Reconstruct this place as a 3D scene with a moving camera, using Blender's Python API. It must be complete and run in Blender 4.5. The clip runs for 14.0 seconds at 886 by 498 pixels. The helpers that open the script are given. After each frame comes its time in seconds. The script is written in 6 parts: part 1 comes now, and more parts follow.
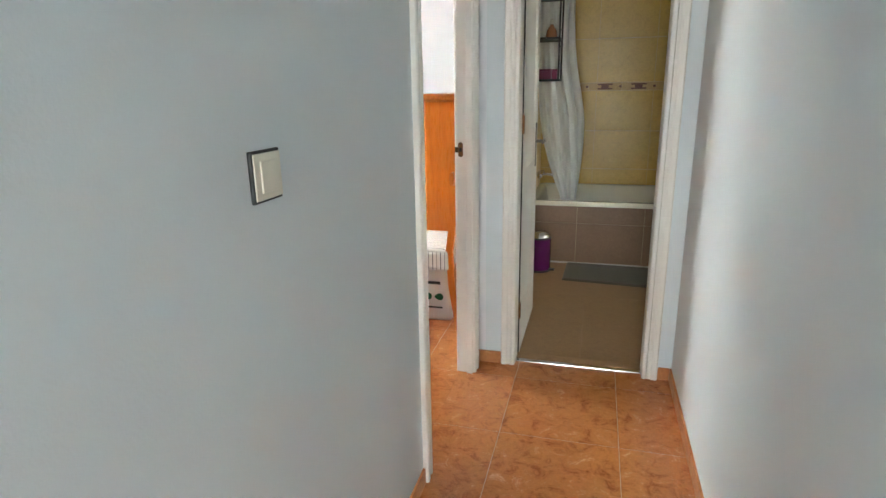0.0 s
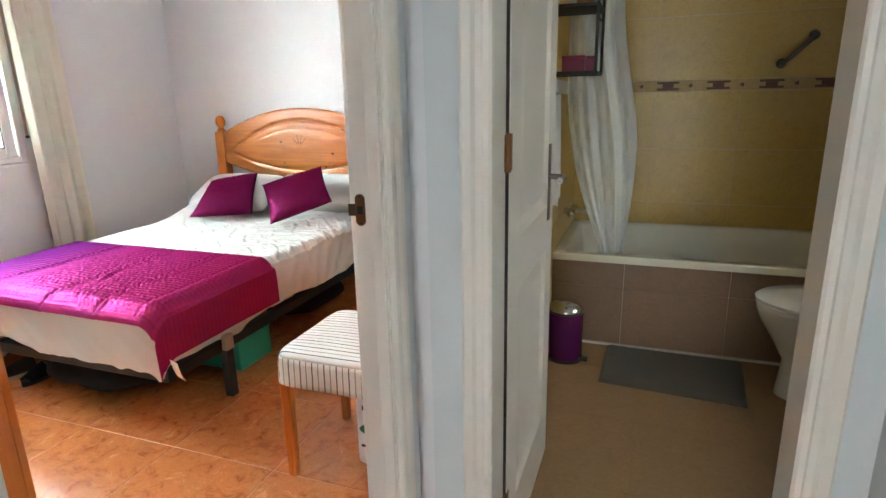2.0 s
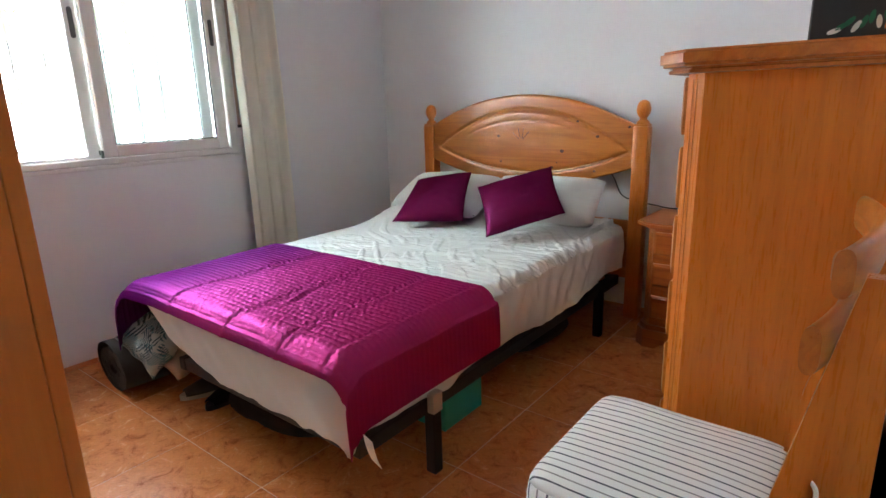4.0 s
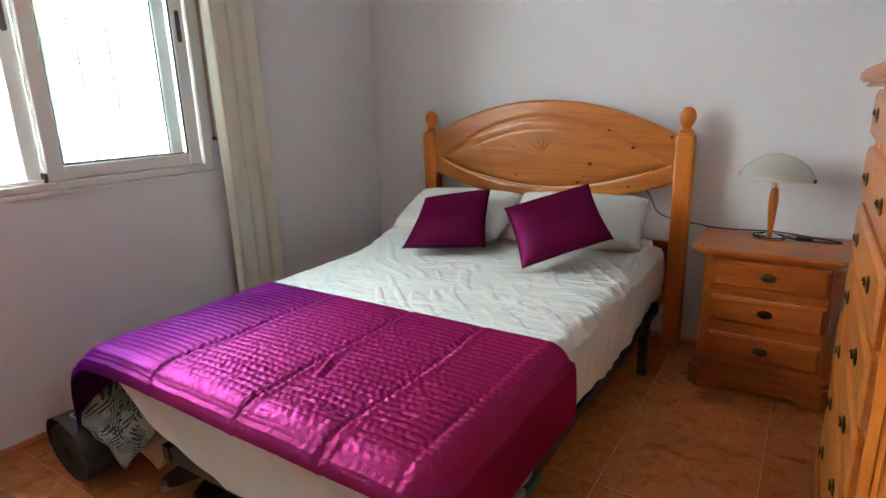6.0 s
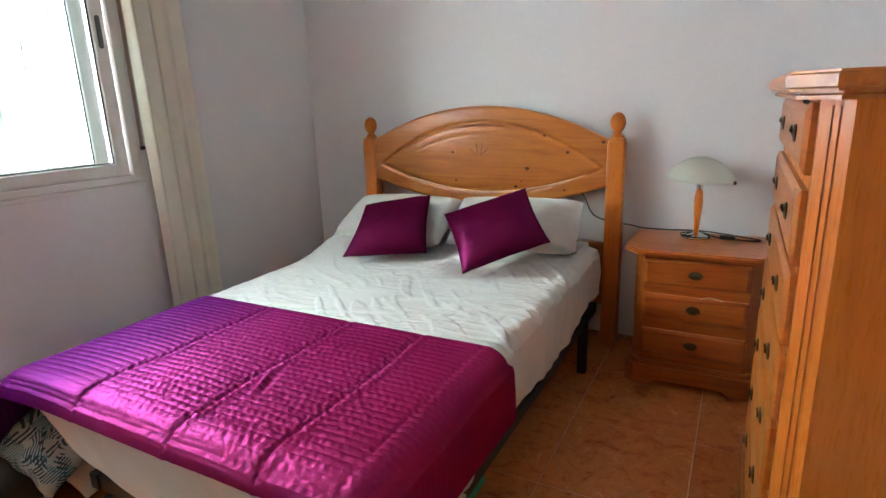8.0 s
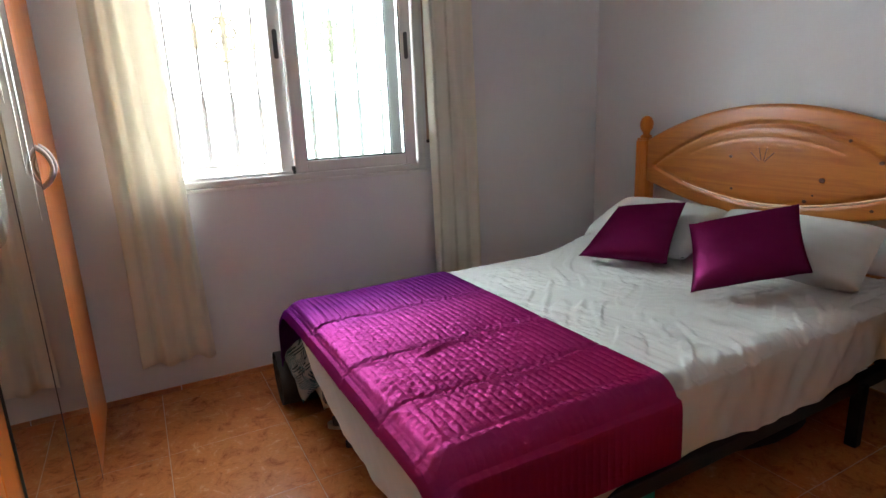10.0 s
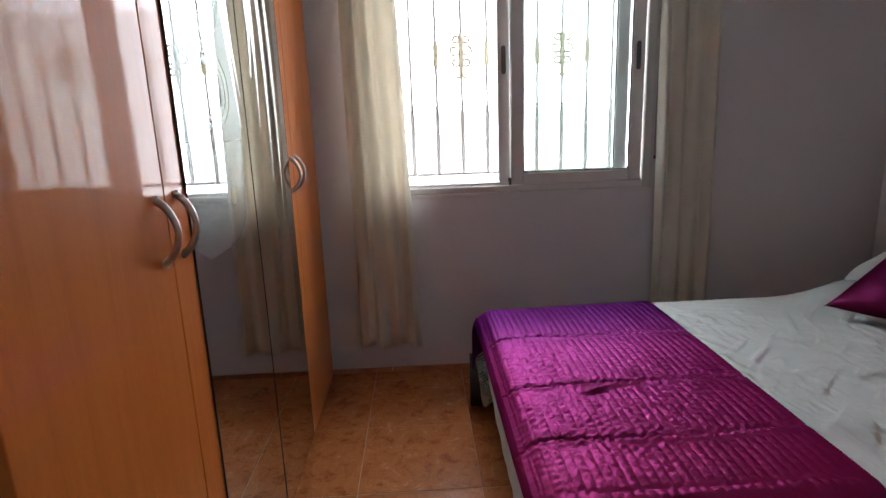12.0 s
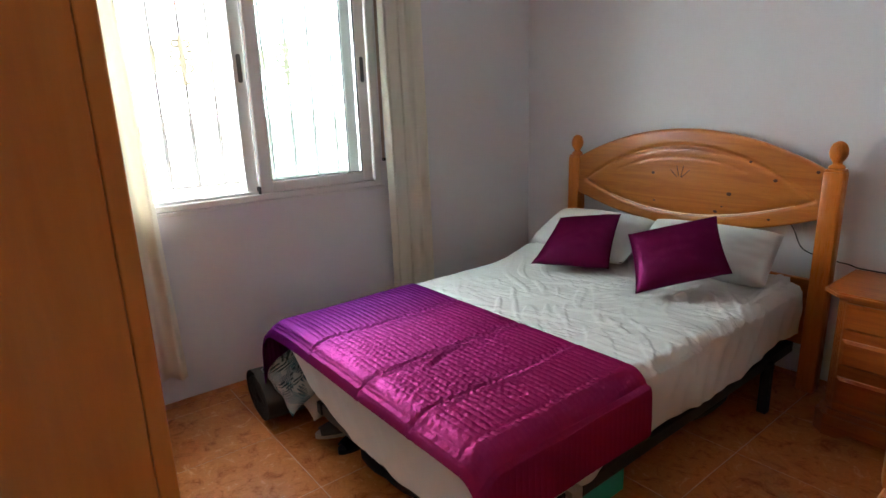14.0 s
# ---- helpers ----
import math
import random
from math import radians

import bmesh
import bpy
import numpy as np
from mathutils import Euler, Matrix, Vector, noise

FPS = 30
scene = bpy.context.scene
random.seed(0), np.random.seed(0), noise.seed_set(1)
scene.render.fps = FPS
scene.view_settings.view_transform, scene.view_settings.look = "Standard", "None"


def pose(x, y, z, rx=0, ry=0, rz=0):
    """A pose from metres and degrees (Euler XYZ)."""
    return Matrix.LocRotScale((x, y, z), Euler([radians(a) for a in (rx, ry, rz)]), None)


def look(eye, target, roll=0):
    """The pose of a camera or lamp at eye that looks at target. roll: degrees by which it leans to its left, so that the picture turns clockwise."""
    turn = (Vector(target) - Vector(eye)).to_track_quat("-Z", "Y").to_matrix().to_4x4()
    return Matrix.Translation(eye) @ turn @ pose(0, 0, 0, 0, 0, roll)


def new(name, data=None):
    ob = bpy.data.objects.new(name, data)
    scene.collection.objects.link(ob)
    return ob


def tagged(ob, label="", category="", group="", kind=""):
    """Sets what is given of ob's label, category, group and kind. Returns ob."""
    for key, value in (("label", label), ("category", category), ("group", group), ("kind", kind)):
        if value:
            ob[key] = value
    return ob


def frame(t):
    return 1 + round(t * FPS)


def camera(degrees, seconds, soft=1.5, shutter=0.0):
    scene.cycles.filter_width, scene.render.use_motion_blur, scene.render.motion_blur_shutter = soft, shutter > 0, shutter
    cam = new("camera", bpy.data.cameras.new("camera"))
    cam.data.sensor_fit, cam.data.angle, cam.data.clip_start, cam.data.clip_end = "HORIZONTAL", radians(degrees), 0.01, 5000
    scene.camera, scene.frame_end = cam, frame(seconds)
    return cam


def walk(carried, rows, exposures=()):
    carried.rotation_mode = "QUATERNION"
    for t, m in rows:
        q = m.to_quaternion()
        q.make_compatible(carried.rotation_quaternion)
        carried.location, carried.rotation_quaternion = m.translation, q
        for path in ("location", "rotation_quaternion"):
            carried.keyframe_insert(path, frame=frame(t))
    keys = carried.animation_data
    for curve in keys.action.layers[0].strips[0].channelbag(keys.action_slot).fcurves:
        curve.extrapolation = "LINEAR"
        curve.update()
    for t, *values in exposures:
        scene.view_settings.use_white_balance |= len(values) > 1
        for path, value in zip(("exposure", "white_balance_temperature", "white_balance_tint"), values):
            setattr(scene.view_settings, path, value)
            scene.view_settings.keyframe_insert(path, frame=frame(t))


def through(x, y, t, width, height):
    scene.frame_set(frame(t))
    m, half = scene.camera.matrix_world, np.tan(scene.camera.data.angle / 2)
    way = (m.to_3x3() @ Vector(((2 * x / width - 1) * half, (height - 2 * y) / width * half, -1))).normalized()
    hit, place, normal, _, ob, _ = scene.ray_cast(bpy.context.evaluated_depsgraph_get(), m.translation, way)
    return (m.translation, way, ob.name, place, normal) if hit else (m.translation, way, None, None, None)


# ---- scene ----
cam = camera(76.1, 14.0)
PATH = [
    (0, (-0.227, 2.161, 1.301), (-0.731, 4.018, 0.757), -1.0),
    (0.5, (-0.209, 2.553, 1.296), (-0.622, 4.439, 0.772), -1.1),
    (1, (-0.177, 2.971, 1.28), (-0.495, 4.874, 0.754), -0.9),
    (1.5, (-0.194, 3.305, 1.262), (-0.527, 5.206, 0.739), -1.0),
    (2, (-0.268, 3.575, 1.257), (-0.927, 5.391, 0.742), -1.2),
    (2.5, (-0.343, 3.761, 1.234), (-1.334, 5.423, 0.727), -1.5),
    (3, (-0.474, 3.906, 1.213), (-1.656, 5.438, 0.71), -1.5),
    (3.5, (-0.697, 4.022, 1.189), (-1.894, 5.543, 0.684), -1.6),
    (3.7, (-0.774, 4.071, 1.178), (-1.976, 5.589, 0.676), -1.6),
    (5.8, (-1.395, 4.308, 1.222), (-2.498, 5.896, 0.71), -1.8),
    (6, (-1.411, 4.303, 1.226), (-2.471, 5.92, 0.717), -1.7),
    (6.5, (-1.446, 4.274, 1.242), (-2.385, 5.963, 0.728), -1.6),
    (7, (-1.452, 4.245, 1.254), (-2.285, 5.989, 0.74), -1.8),
    (7.2, (-1.453, 4.239, 1.26), (-2.254, 5.997, 0.742), -1.8),
    (9.3, (-1.136, 4.52, 1.215), (-2.553, 5.846, 0.732), -2.1),
    (9.5, (-1.105, 4.53, 1.222), (-2.617, 5.747, 0.739), -2.1),
    (10, (-1.029, 4.593, 1.243), (-2.744, 5.504, 0.765), -2.3),
    (10.5, (-1.0, 4.687, 1.276), (-2.867, 5.232, 0.81), -2.3),
    (11, (-1.007, 4.752, 1.299), (-2.943, 4.961, 0.846), -2.2),
    (11.5, (-0.999, 4.808, 1.317), (-2.946, 4.89, 0.866), -2.1),
    (12, (-0.99, 4.812, 1.308), (-2.937, 4.888, 0.856), -2.0),
    (12.5, (-1.044, 4.744, 1.299), (-2.978, 4.962, 0.839), -1.9),
    (13, (-1.086, 4.599, 1.285), (-2.945, 5.166, 0.816), -2.1),
    (13.5, (-1.053, 4.421, 1.293), (-2.783, 5.315, 0.838), -2.0),
    (14, (-1.041, 4.241, 1.37), (-2.565, 5.439, 0.877), -1.9),
]
EXPOSURES = [(0.0, 1.9, 6400, 3), (1.5, 1.7, 6400, 4), (2.0, 1.75, 6350, 4), (2.5, 1.42, 5950, 1), (3.0, 1.18, 5900, 1), (3.5, 0.97, 6050, 5), (5.8, 0.74, 6300, 5), (6.5, 0.76, 6400, 5), (7.2, 0.82, 6400, 5), (9.5, 0.5, 6350, 6), (11.0, -0.45, 6350, 15), (12.0, -0.62, 6350, 15), (13.0, -0.45, 6350, 16), (14.0, 0.3, 6400, 7)]
walk(cam, [(t, look(eye, target, roll)) for t, eye, target, roll in PATH], EXPOSURES)

# ---- light ----
def world_light():
    w = bpy.data.worlds.new("sky")
    scene.world = w
    w.use_nodes = True
    nt = w.node_tree
    sky = nt.nodes.new("ShaderNodeTexSky")
    sky.sky_type = "NISHITA"
    sky.sun_disc = False
    sky.sun_elevation = radians(48)
    sky.sun_rotation = radians(0)
    nt.links.new(sky.outputs[0], nt.nodes["Background"].inputs[0])
    nt.nodes["Background"].inputs[1].default_value = 0.12


world_light()
sun = new("sun", bpy.data.lights.new("sun", "SUN"))
sun.data.energy, sun.data.angle, sun.data.color = 2.5, radians(0.6), (1, 0.95, 0.88)
sun.matrix_world = look((0, 9, 12), (0, 0, 0))
WALL_WEST, SKY_WEST, FILL_SOUTH, FILL_EAST = 10.0, 19.0, 0.75, 0.29     # glow past the bedroom window; the south and east glows are added, out of view


# ---- materials ----
def mat(name, color, rough=0.6, metal=0.0, coat=0.0):
    m = bpy.data.materials.new(name)
    m.use_nodes = True
    b = m.node_tree.nodes["Principled BSDF"]
    b.inputs["Base Color"].default_value = (*color, 1)
    b.inputs["Roughness"].default_value = rough
    b.inputs["Metallic"].default_value = metal
    b.inputs["Coat Weight"].default_value = coat
    b.inputs["Coat Roughness"].default_value = 0.12
    return m


def node(m, kind, **inputs):
    n = m.node_tree.nodes.new(kind)
    for k, v in inputs.items():
        n.inputs[k.replace("_", " ")].default_value = v
    return n


def link(m, a, b):
    m.node_tree.links.new(a, b)


def bsdf(m):
    return m.node_tree.nodes["Principled BSDF"]


def coords(m, scale=(1, 1, 1), space="Object", random_shift=False):
    tc = node(m, "ShaderNodeTexCoord")
    mp = node(m, "ShaderNodeMapping")
    mp.inputs["Scale"].default_value = scale
    link(m, tc.outputs[space], mp.inputs["Vector"])
    if random_shift:
        oi = node(m, "ShaderNodeObjectInfo")
        mul = node(m, "ShaderNodeMath")
        mul.operation = "MULTIPLY"
        mul.inputs[1].default_value = 37.0
        link(m, oi.outputs["Random"], mul.inputs[0])
        link(m, mul.outputs[0], mp.inputs["Location"])
    return mp.outputs[0]


def noise_fac(m, vec, scale, detail=4.0, rough=0.55, distortion=0.0):
    n = node(m, "ShaderNodeTexNoise", Scale=scale, Detail=detail, Roughness=rough, Distortion=distortion)
    link(m, vec, n.inputs["Vector"])
    return n.outputs["Fac"]


def ramp(m, fac, stops):
    r = node(m, "ShaderNodeValToRGB")
    els = r.color_ramp.elements
    while len(els) < len(stops):
        els.new(0.5)
    for e, (p, c) in zip(els, stops):
        e.position, e.color = p, (*c, 1)
    link(m, fac, r.inputs[0])
    return r.outputs[0]


def mix(m, fac, a, b, mode="MIX"):
    n = node(m, "ShaderNodeMix")
    n.data_type, n.blend_type = "RGBA", mode
    if isinstance(fac, (int, float)):
        n.inputs[0].default_value = fac
    else:
        link(m, fac, n.inputs[0])
    for i, v in ((6, a), (7, b)):
        if isinstance(v, tuple):
            n.inputs[i].default_value = (*v, 1)
        else:
            link(m, v, n.inputs[i])
    return n.outputs[2]


def bump(m, height, strength=0.3, distance=0.002):
    b = node(m, "ShaderNodeBump", Strength=strength, Distance=distance)
    link(m, height, b.inputs["Height"])
    link(m, b.outputs[0], bsdf(m).inputs["Normal"])


def rough_from(m, fac, lo, hi):
    r = node(m, "ShaderNodeMapRange")
    r.inputs["To Min"].default_value, r.inputs["To Max"].default_value = lo, hi
    link(m, fac, r.inputs["Value"])
    link(m, r.outputs[0], bsdf(m).inputs["Roughness"])


def paint(name, color, rough=0.7, relief=0.25, grain=160.0):
    """Painted plaster or painted wood: faint mottling, roller grain."""
    m = mat(name, color, rough)
    v = coords(m)
    big = noise_fac(m, v, 1.7, 3)
    fine = noise_fac(m, v, grain, 2)
    dark = tuple(c * 0.93 for c in color)
    link(m, mix(m, big, dark, color), bsdf(m).inputs["Base Color"])
    bump(m, fine, relief, 0.0015)
    rough_from(m, big, rough - 0.08, rough + 0.08)
    return m


def timber(name, light, dark, rough=0.35, along="z", scale=1.0, coat=0.15):
    """Varnished softwood with long grain along one axis."""
    m = mat(name, light, rough, coat=coat)
    s = {"x": (1.2, 16, 16), "y": (16, 1.2, 16), "z": (16, 16, 1.2)}[along]
    v = coords(m, tuple(c * scale for c in s), random_shift=True)
    w = noise_fac(m, v, 1.6, 5, 0.6, 1.2)
    fine = noise_fac(m, v, 11, 3, 0.6)
    mid = tuple((a + b) / 2 for a, b in zip(light, dark))
    c = ramp(m, w, [(0.28, dark), (0.46, mid), (0.62, light), (0.8, mid)])
    c2 = mix(m, fine, tuple(c * 0.8 for c in light), (1, 1, 1))
    out = mix(m, 0.18, c, c2, "MULTIPLY")
    link(m, out, bsdf(m).inputs["Base Color"])
    rough_from(m, fine, rough - 0.08, rough + 0.1)
    bump(m, fine, 0.12, 0.0008)
    return m


def marbled_tile(name, dark, base, pale, rough=0.22):
    """Glazed floor tile with streaky marbling, each tile shifted."""
    m = mat(name, base, rough)
    v = coords(m, random_shift=True)
    a = noise_fac(m, v, 13, 9, 0.78, 0.9)
    b = noise_fac(m, v, 34, 5, 0.6, 2.0)
    c = ramp(m, a, [(0.34, dark), (0.49, base), (0.57, base), (0.70, pale)])
    d = ramp(m, b, [(0.0, (0.7, 0.66, 0.62)), (0.45, (0.9, 0.9, 0.9)), (0.60, (1, 1, 1)), (0.75, (1.0, 1.0, 1.0))])
    out = mix(m, 0.75, c, d, "MULTIPLY")
    flecks = ramp(m, noise_fac(m, v, 30, 8, 0.72, 0.8), [(0.60, (0, 0, 0)), (0.72, (0.42, 0.42, 0.42))])
    out2 = mix(m, flecks, out, pale)
    link(m, out2, bsdf(m).inputs["Base Color"])
    rough_from(m, a, rough - 0.04, rough + 0.14)
    bump(m, noise_fac(m, v, 5, 2), 0.05, 0.002)
    return m


def cloth(name, color, rough=0.85, weave=900.0, strength=0.25, sheen=0.2, vary=0.9):
    m = mat(name, color, rough)
    v = coords(m)
    link(m, mix(m, noise_fac(m, v, 6, 4), tuple(c * vary for c in color), color), bsdf(m).inputs["Base Color"])
    bsdf(m).inputs["Sheen Weight"].default_value = sheen
    bump(m, noise_fac(m, v, weave, 2), strength, 0.0006)
    return m


def satin(name, body, shine, bloom, gloss=0.35, rough=0.36, relief=0.25, tone_stops=()):
    """Woven satin: a deep body colour, a paler lustre and a faint nap; the last argument gives colour stops (place,
    body, lustre) across x.
    """
    m = mat(name, body, 0.6)
    nt = m.node_tree
    nt.nodes.remove(bsdf(m))
    v = coords(m)
    d = node(m, "ShaderNodeBsdfDiffuse")
    g = node(m, "ShaderNodeBsdfGlossy", Roughness=rough)
    g.inputs["Color"].default_value = (*shine, 1)
    body_tone = body
    if tone_stops:
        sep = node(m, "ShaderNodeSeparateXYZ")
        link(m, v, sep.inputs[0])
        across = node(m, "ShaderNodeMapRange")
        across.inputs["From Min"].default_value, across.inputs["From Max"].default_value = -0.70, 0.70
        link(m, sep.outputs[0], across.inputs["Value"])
        body_tone = ramp(m, across.outputs[0], [(p, a) for p, a, b in tone_stops])
        link(m, ramp(m, across.outputs[0], [(p, b) for p, a, b in tone_stops]), g.inputs["Color"])
    link(m, mix(m, noise_fac(m, v, 9, 3), body_tone, mix(m, 1.0, body_tone, (0.78, 0.78, 0.78), "MULTIPLY")), d.inputs["Color"])
    n = node(m, "ShaderNodeBsdfSheen", Roughness=0.22)
    n.inputs["Color"].default_value = (*bloom, 1)
    bp = node(m, "ShaderNodeBump", Strength=relief, Distance=0.004)
    link(m, noise_fac(m, v, 120, 4, 0.6, 0.6), bp.inputs["Height"])
    for b in (d, g, n):
        link(m, bp.outputs[0], b.inputs["Normal"])
    ms = node(m, "ShaderNodeMixShader")
    ms.inputs[0].default_value = gloss
    link(m, d.outputs[0], ms.inputs[1])
    link(m, g.outputs[0], ms.inputs[2])
    ad = node(m, "ShaderNodeAddShader")
    link(m, ms.outputs[0], ad.inputs[0])
    link(m, n.outputs[0], ad.inputs[1])
    link(m, ad.outputs[0], nt.nodes["Material Output"].inputs["Surface"])
    return m


def sheer(name, color, through=0.5):
    """Thin curtain cloth that lets light through."""
    m = mat(name, color, 0.9)
    nt = m.node_tree
    tr = node(m, "ShaderNodeBsdfTranslucent")
    tr.inputs["Color"].default_value = (*color, 1)
    ms = node(m, "ShaderNodeMixShader")
    ms.inputs[0].default_value = through
    link(m, bsdf(m).outputs[0], ms.inputs[1])
    link(m, tr.outputs[0], ms.inputs[2])
    link(m, ms.outputs[0], nt.nodes["Material Output"].inputs["Surface"])
    bump(m, noise_fac(m, coords(m), 500, 2), 0.2, 0.0008)
    return m


def glowing(name, color, strength):
    m = mat(name, (0.9, 0.9, 0.9), 0.9)
    b = bsdf(m)
    b.inputs["Emission Color"].default_value = (*color, 1)
    b.inputs["Emission Strength"].default_value = strength
    return m


def thin_glass(name, tint=(0.94, 0.98, 0.97)):
    """A flat pane: lets nearly all light straight through, with a weak reflection."""
    m = bpy.data.materials.new(name)
    m.use_nodes = True
    nt = m.node_tree
    nt.nodes.remove(nt.nodes["Principled BSDF"])
    t = node(m, "ShaderNodeBsdfTransparent")
    t.inputs["Color"].default_value = (*tint, 1)
    g = node(m, "ShaderNodeBsdfGlossy")
    g.inputs["Roughness"].default_value = 0.02
    ms = node(m, "ShaderNodeMixShader")
    ms.inputs[0].default_value = 0.07
    link(m, t.outputs[0], ms.inputs[1])
    link(m, g.outputs[0], ms.inputs[2])
    link(m, ms.outputs[0], nt.nodes["Material Output"].inputs["Surface"])
    return m


def striped_cotton(name, axis):
    """Ecru cotton with thin dark stripes across one axis."""
    m = mat(name, (0.74, 0.75, 0.73), 0.85)
    v = coords(m)
    sep = node(m, "ShaderNodeSeparateXYZ")
    link(m, v, sep.inputs[0])

    def band(period, width, shift):
        a = node(m, "ShaderNodeMath")
        a.operation = "ADD"
        a.inputs[1].default_value = 10 + shift
        link(m, sep.outputs[axis], a.inputs[0])
        f = node(m, "ShaderNodeMath")
        f.operation = "MODULO"
        f.inputs[1].default_value = period
        link(m, a.outputs[0], f.inputs[0])
        c = node(m, "ShaderNodeMath")
        c.operation = "LESS_THAN"
        c.inputs[1].default_value = width
        link(m, f.outputs[0], c.inputs[0])
        return c.outputs[0]
    a = mix(m, band(0.044, 0.0045, 0), (0.74, 0.75, 0.73), (0.10, 0.10, 0.12))
    b = mix(m, band(0.044, 0.0040, 0.022), a, (0.28, 0.27, 0.27))
    link(m, b, bsdf(m).inputs["Base Color"])
    bump(m, noise_fac(m, v, 700, 2), 0.2, 0.0006)
    return m


def leaf_print(name):
    """Pale cloth printed with teal palm leaves: fans of narrow strokes."""
    m = mat(name, (0.55, 0.58, 0.55), 0.8)
    v = coords(m)
    ground = (0.36, 0.40, 0.39)
    col = ground
    for turn, seed, dark in ((0.7, 3.1, (0.008, 0.065, 0.10)), (-0.8, 9.7, (0.02, 0.15, 0.18)), (1.9, 17.3, (0.010, 0.035, 0.045))):
        mp = node(m, "ShaderNodeMapping")
        mp.inputs["Rotation"].default_value = (0.3, turn, 0.5 * turn)
        mp.inputs["Location"].default_value = (seed, seed, seed)
        link(m, v, mp.inputs["Vector"])
        w = node(m, "ShaderNodeTexWave", Scale=42.0, Distortion=0.6, Detail=1.0, Detail_Scale=1.0)
        link(m, mp.outputs[0], w.inputs["Vector"])
        stroke = ramp(m, w.outputs["Fac"], [(0.40, (1, 1, 1)), (0.50, (0, 0, 0))])
        patch = ramp(m, noise_fac(m, mp.outputs[0], 17, 1), [(0.52, (0, 0, 0)), (0.54, (1, 1, 1))])
        col = mix(m, mix(m, 1.0, stroke, patch, "MULTIPLY"), col, dark)
    link(m, col, bsdf(m).inputs["Base Color"])
    return m


def etched_mirror(name):
    return mat(name, (0.60, 0.63, 0.62), 0.015, metal=1.0)


M_WALL = paint("wall_paint", (0.79, 0.79, 0.81))
M_HALL = paint("hall_paint", (0.70, 0.742, 0.752))
M_CEIL = paint("ceiling_paint", (0.84, 0.84, 0.84))
M_TRIM = paint("white_lacquer", (0.80, 0.765, 0.70), 0.38, 0.08, 60)
M_FLOOR = marbled_tile("terracotta_tile", (0.30, 0.088, 0.024), (0.56, 0.205, 0.066), (0.76, 0.40, 0.20), 0.17)
M_GROUT = paint("floor_grout", (0.58, 0.38, 0.25), 0.9)
M_SKIRT = marbled_tile("skirting_tile", (0.40, 0.13, 0.04), (0.56, 0.22, 0.075), (0.72, 0.40, 0.20), 0.3)
M_BTILE = marbled_tile("ochre_wall_tile", (0.54, 0.345, 0.078), (0.61, 0.40, 0.095), (0.65, 0.45, 0.13), 0.28)
M_BFLOOR = marbled_tile("beige_floor_tile", (0.29, 0.168, 0.078), (0.33, 0.194, 0.092), (0.36, 0.222, 0.112), 0.55)
M_TUBTILE = marbled_tile("taupe_tub_tile", (0.24, 0.145, 0.088), (0.27, 0.165, 0.10), (0.30, 0.19, 0.12), 0.32)
M_BGROUT = paint("bath_grout", (0.62, 0.52, 0.34), 0.85)
M_BFGROUT = paint("bath_floor_grout", (0.33, 0.20, 0.105), 0.85)
M_PINE = timber("honey_pine", (0.56, 0.196, 0.026), (0.40, 0.112, 0.013), 0.30, "x")
M_PINE_Z = timber("honey_pine_upright", (0.67, 0.215, 0.028), (0.57, 0.165, 0.021), 0.28, "z")
bsdf(M_PINE_Z).inputs["Coat Weight"].default_value = 0.04
bsdf(M_PINE_Z).inputs["Specular IOR Level"].default_value = 0.3
M_PINE_Y = timber("honey_pine_across", (0.54, 0.180, 0.028), (0.37, 0.100, 0.014), 0.30, "y")
M_CHESTNUT = timber("chestnut_stained_pine", (0.46, 0.128, 0.018), (0.30, 0.066, 0.009), 0.30, "x")
M_BEECH = timber("cherry_laminate", (0.75, 0.240, 0.048), (0.67, 0.195, 0.036), 0.42, "z", 0.7, 0.5)
bsdf(M_BEECH).inputs["Specular IOR Level"].default_value = 0.1
bsdf(M_BEECH).inputs["Coat Roughness"].default_value = 0.045
# darker pine that paints the shade in the chest's grooves
M_FLUTE_SHADE = mat("flute_shade", (0.45, 0.135, 0.020), 0.5)
# near-black that stands in for the shade in narrow openings
M_OPENING_SHADE = mat("opening_shade", (0.02, 0.012, 0.008), 0.7)
M_KNOT = mat("wood_knot", (0.09, 0.028, 0.012), 0.5)
# pale colour for the painted highlight in the headboard groove
M_GROOVE_GLINT = mat("groove_highlight", (0.72, 0.46, 0.27), 0.3)
M_BRONZE = mat("aged_bronze", (0.09, 0.065, 0.04), 0.35, 1.0)
M_BRASS = mat("worn_brass", (0.19, 0.088, 0.036), 0.42, 1.0)
M_CHROME = mat("chrome", (0.75, 0.75, 0.76), 0.12, 1.0)
M_SATINSTEEL = mat("satin_nickel", (0.58, 0.56, 0.53), 0.32, 1.0)
M_HANDLE = mat("dull_nickel", (0.17, 0.155, 0.135), 0.38, 1.0)
M_BLACK = mat("black_steel", (0.009, 0.009, 0.010), 0.55)
M_BLACKPLASTIC = mat("black_plastic", (0.015, 0.015, 0.016), 0.4)
M_CORD = mat("black_cord", (0.01, 0.01, 0.011), 0.55)
M_PVC = paint("white_aluminium", (0.78, 0.78, 0.76), 0.35, 0.03, 60)
M_RUBBER = mat("window_gasket", (0.03, 0.035, 0.04), 0.6)
M_SLOT = mat("grey_latch", (0.10, 0.10, 0.11), 0.4)
M_STRAP = mat("blind_strap", (0.42, 0.30, 0.25), 0.8)
M_GRILLE = paint("grille_paint", (0.36, 0.34, 0.31), 0.5, 0.1)
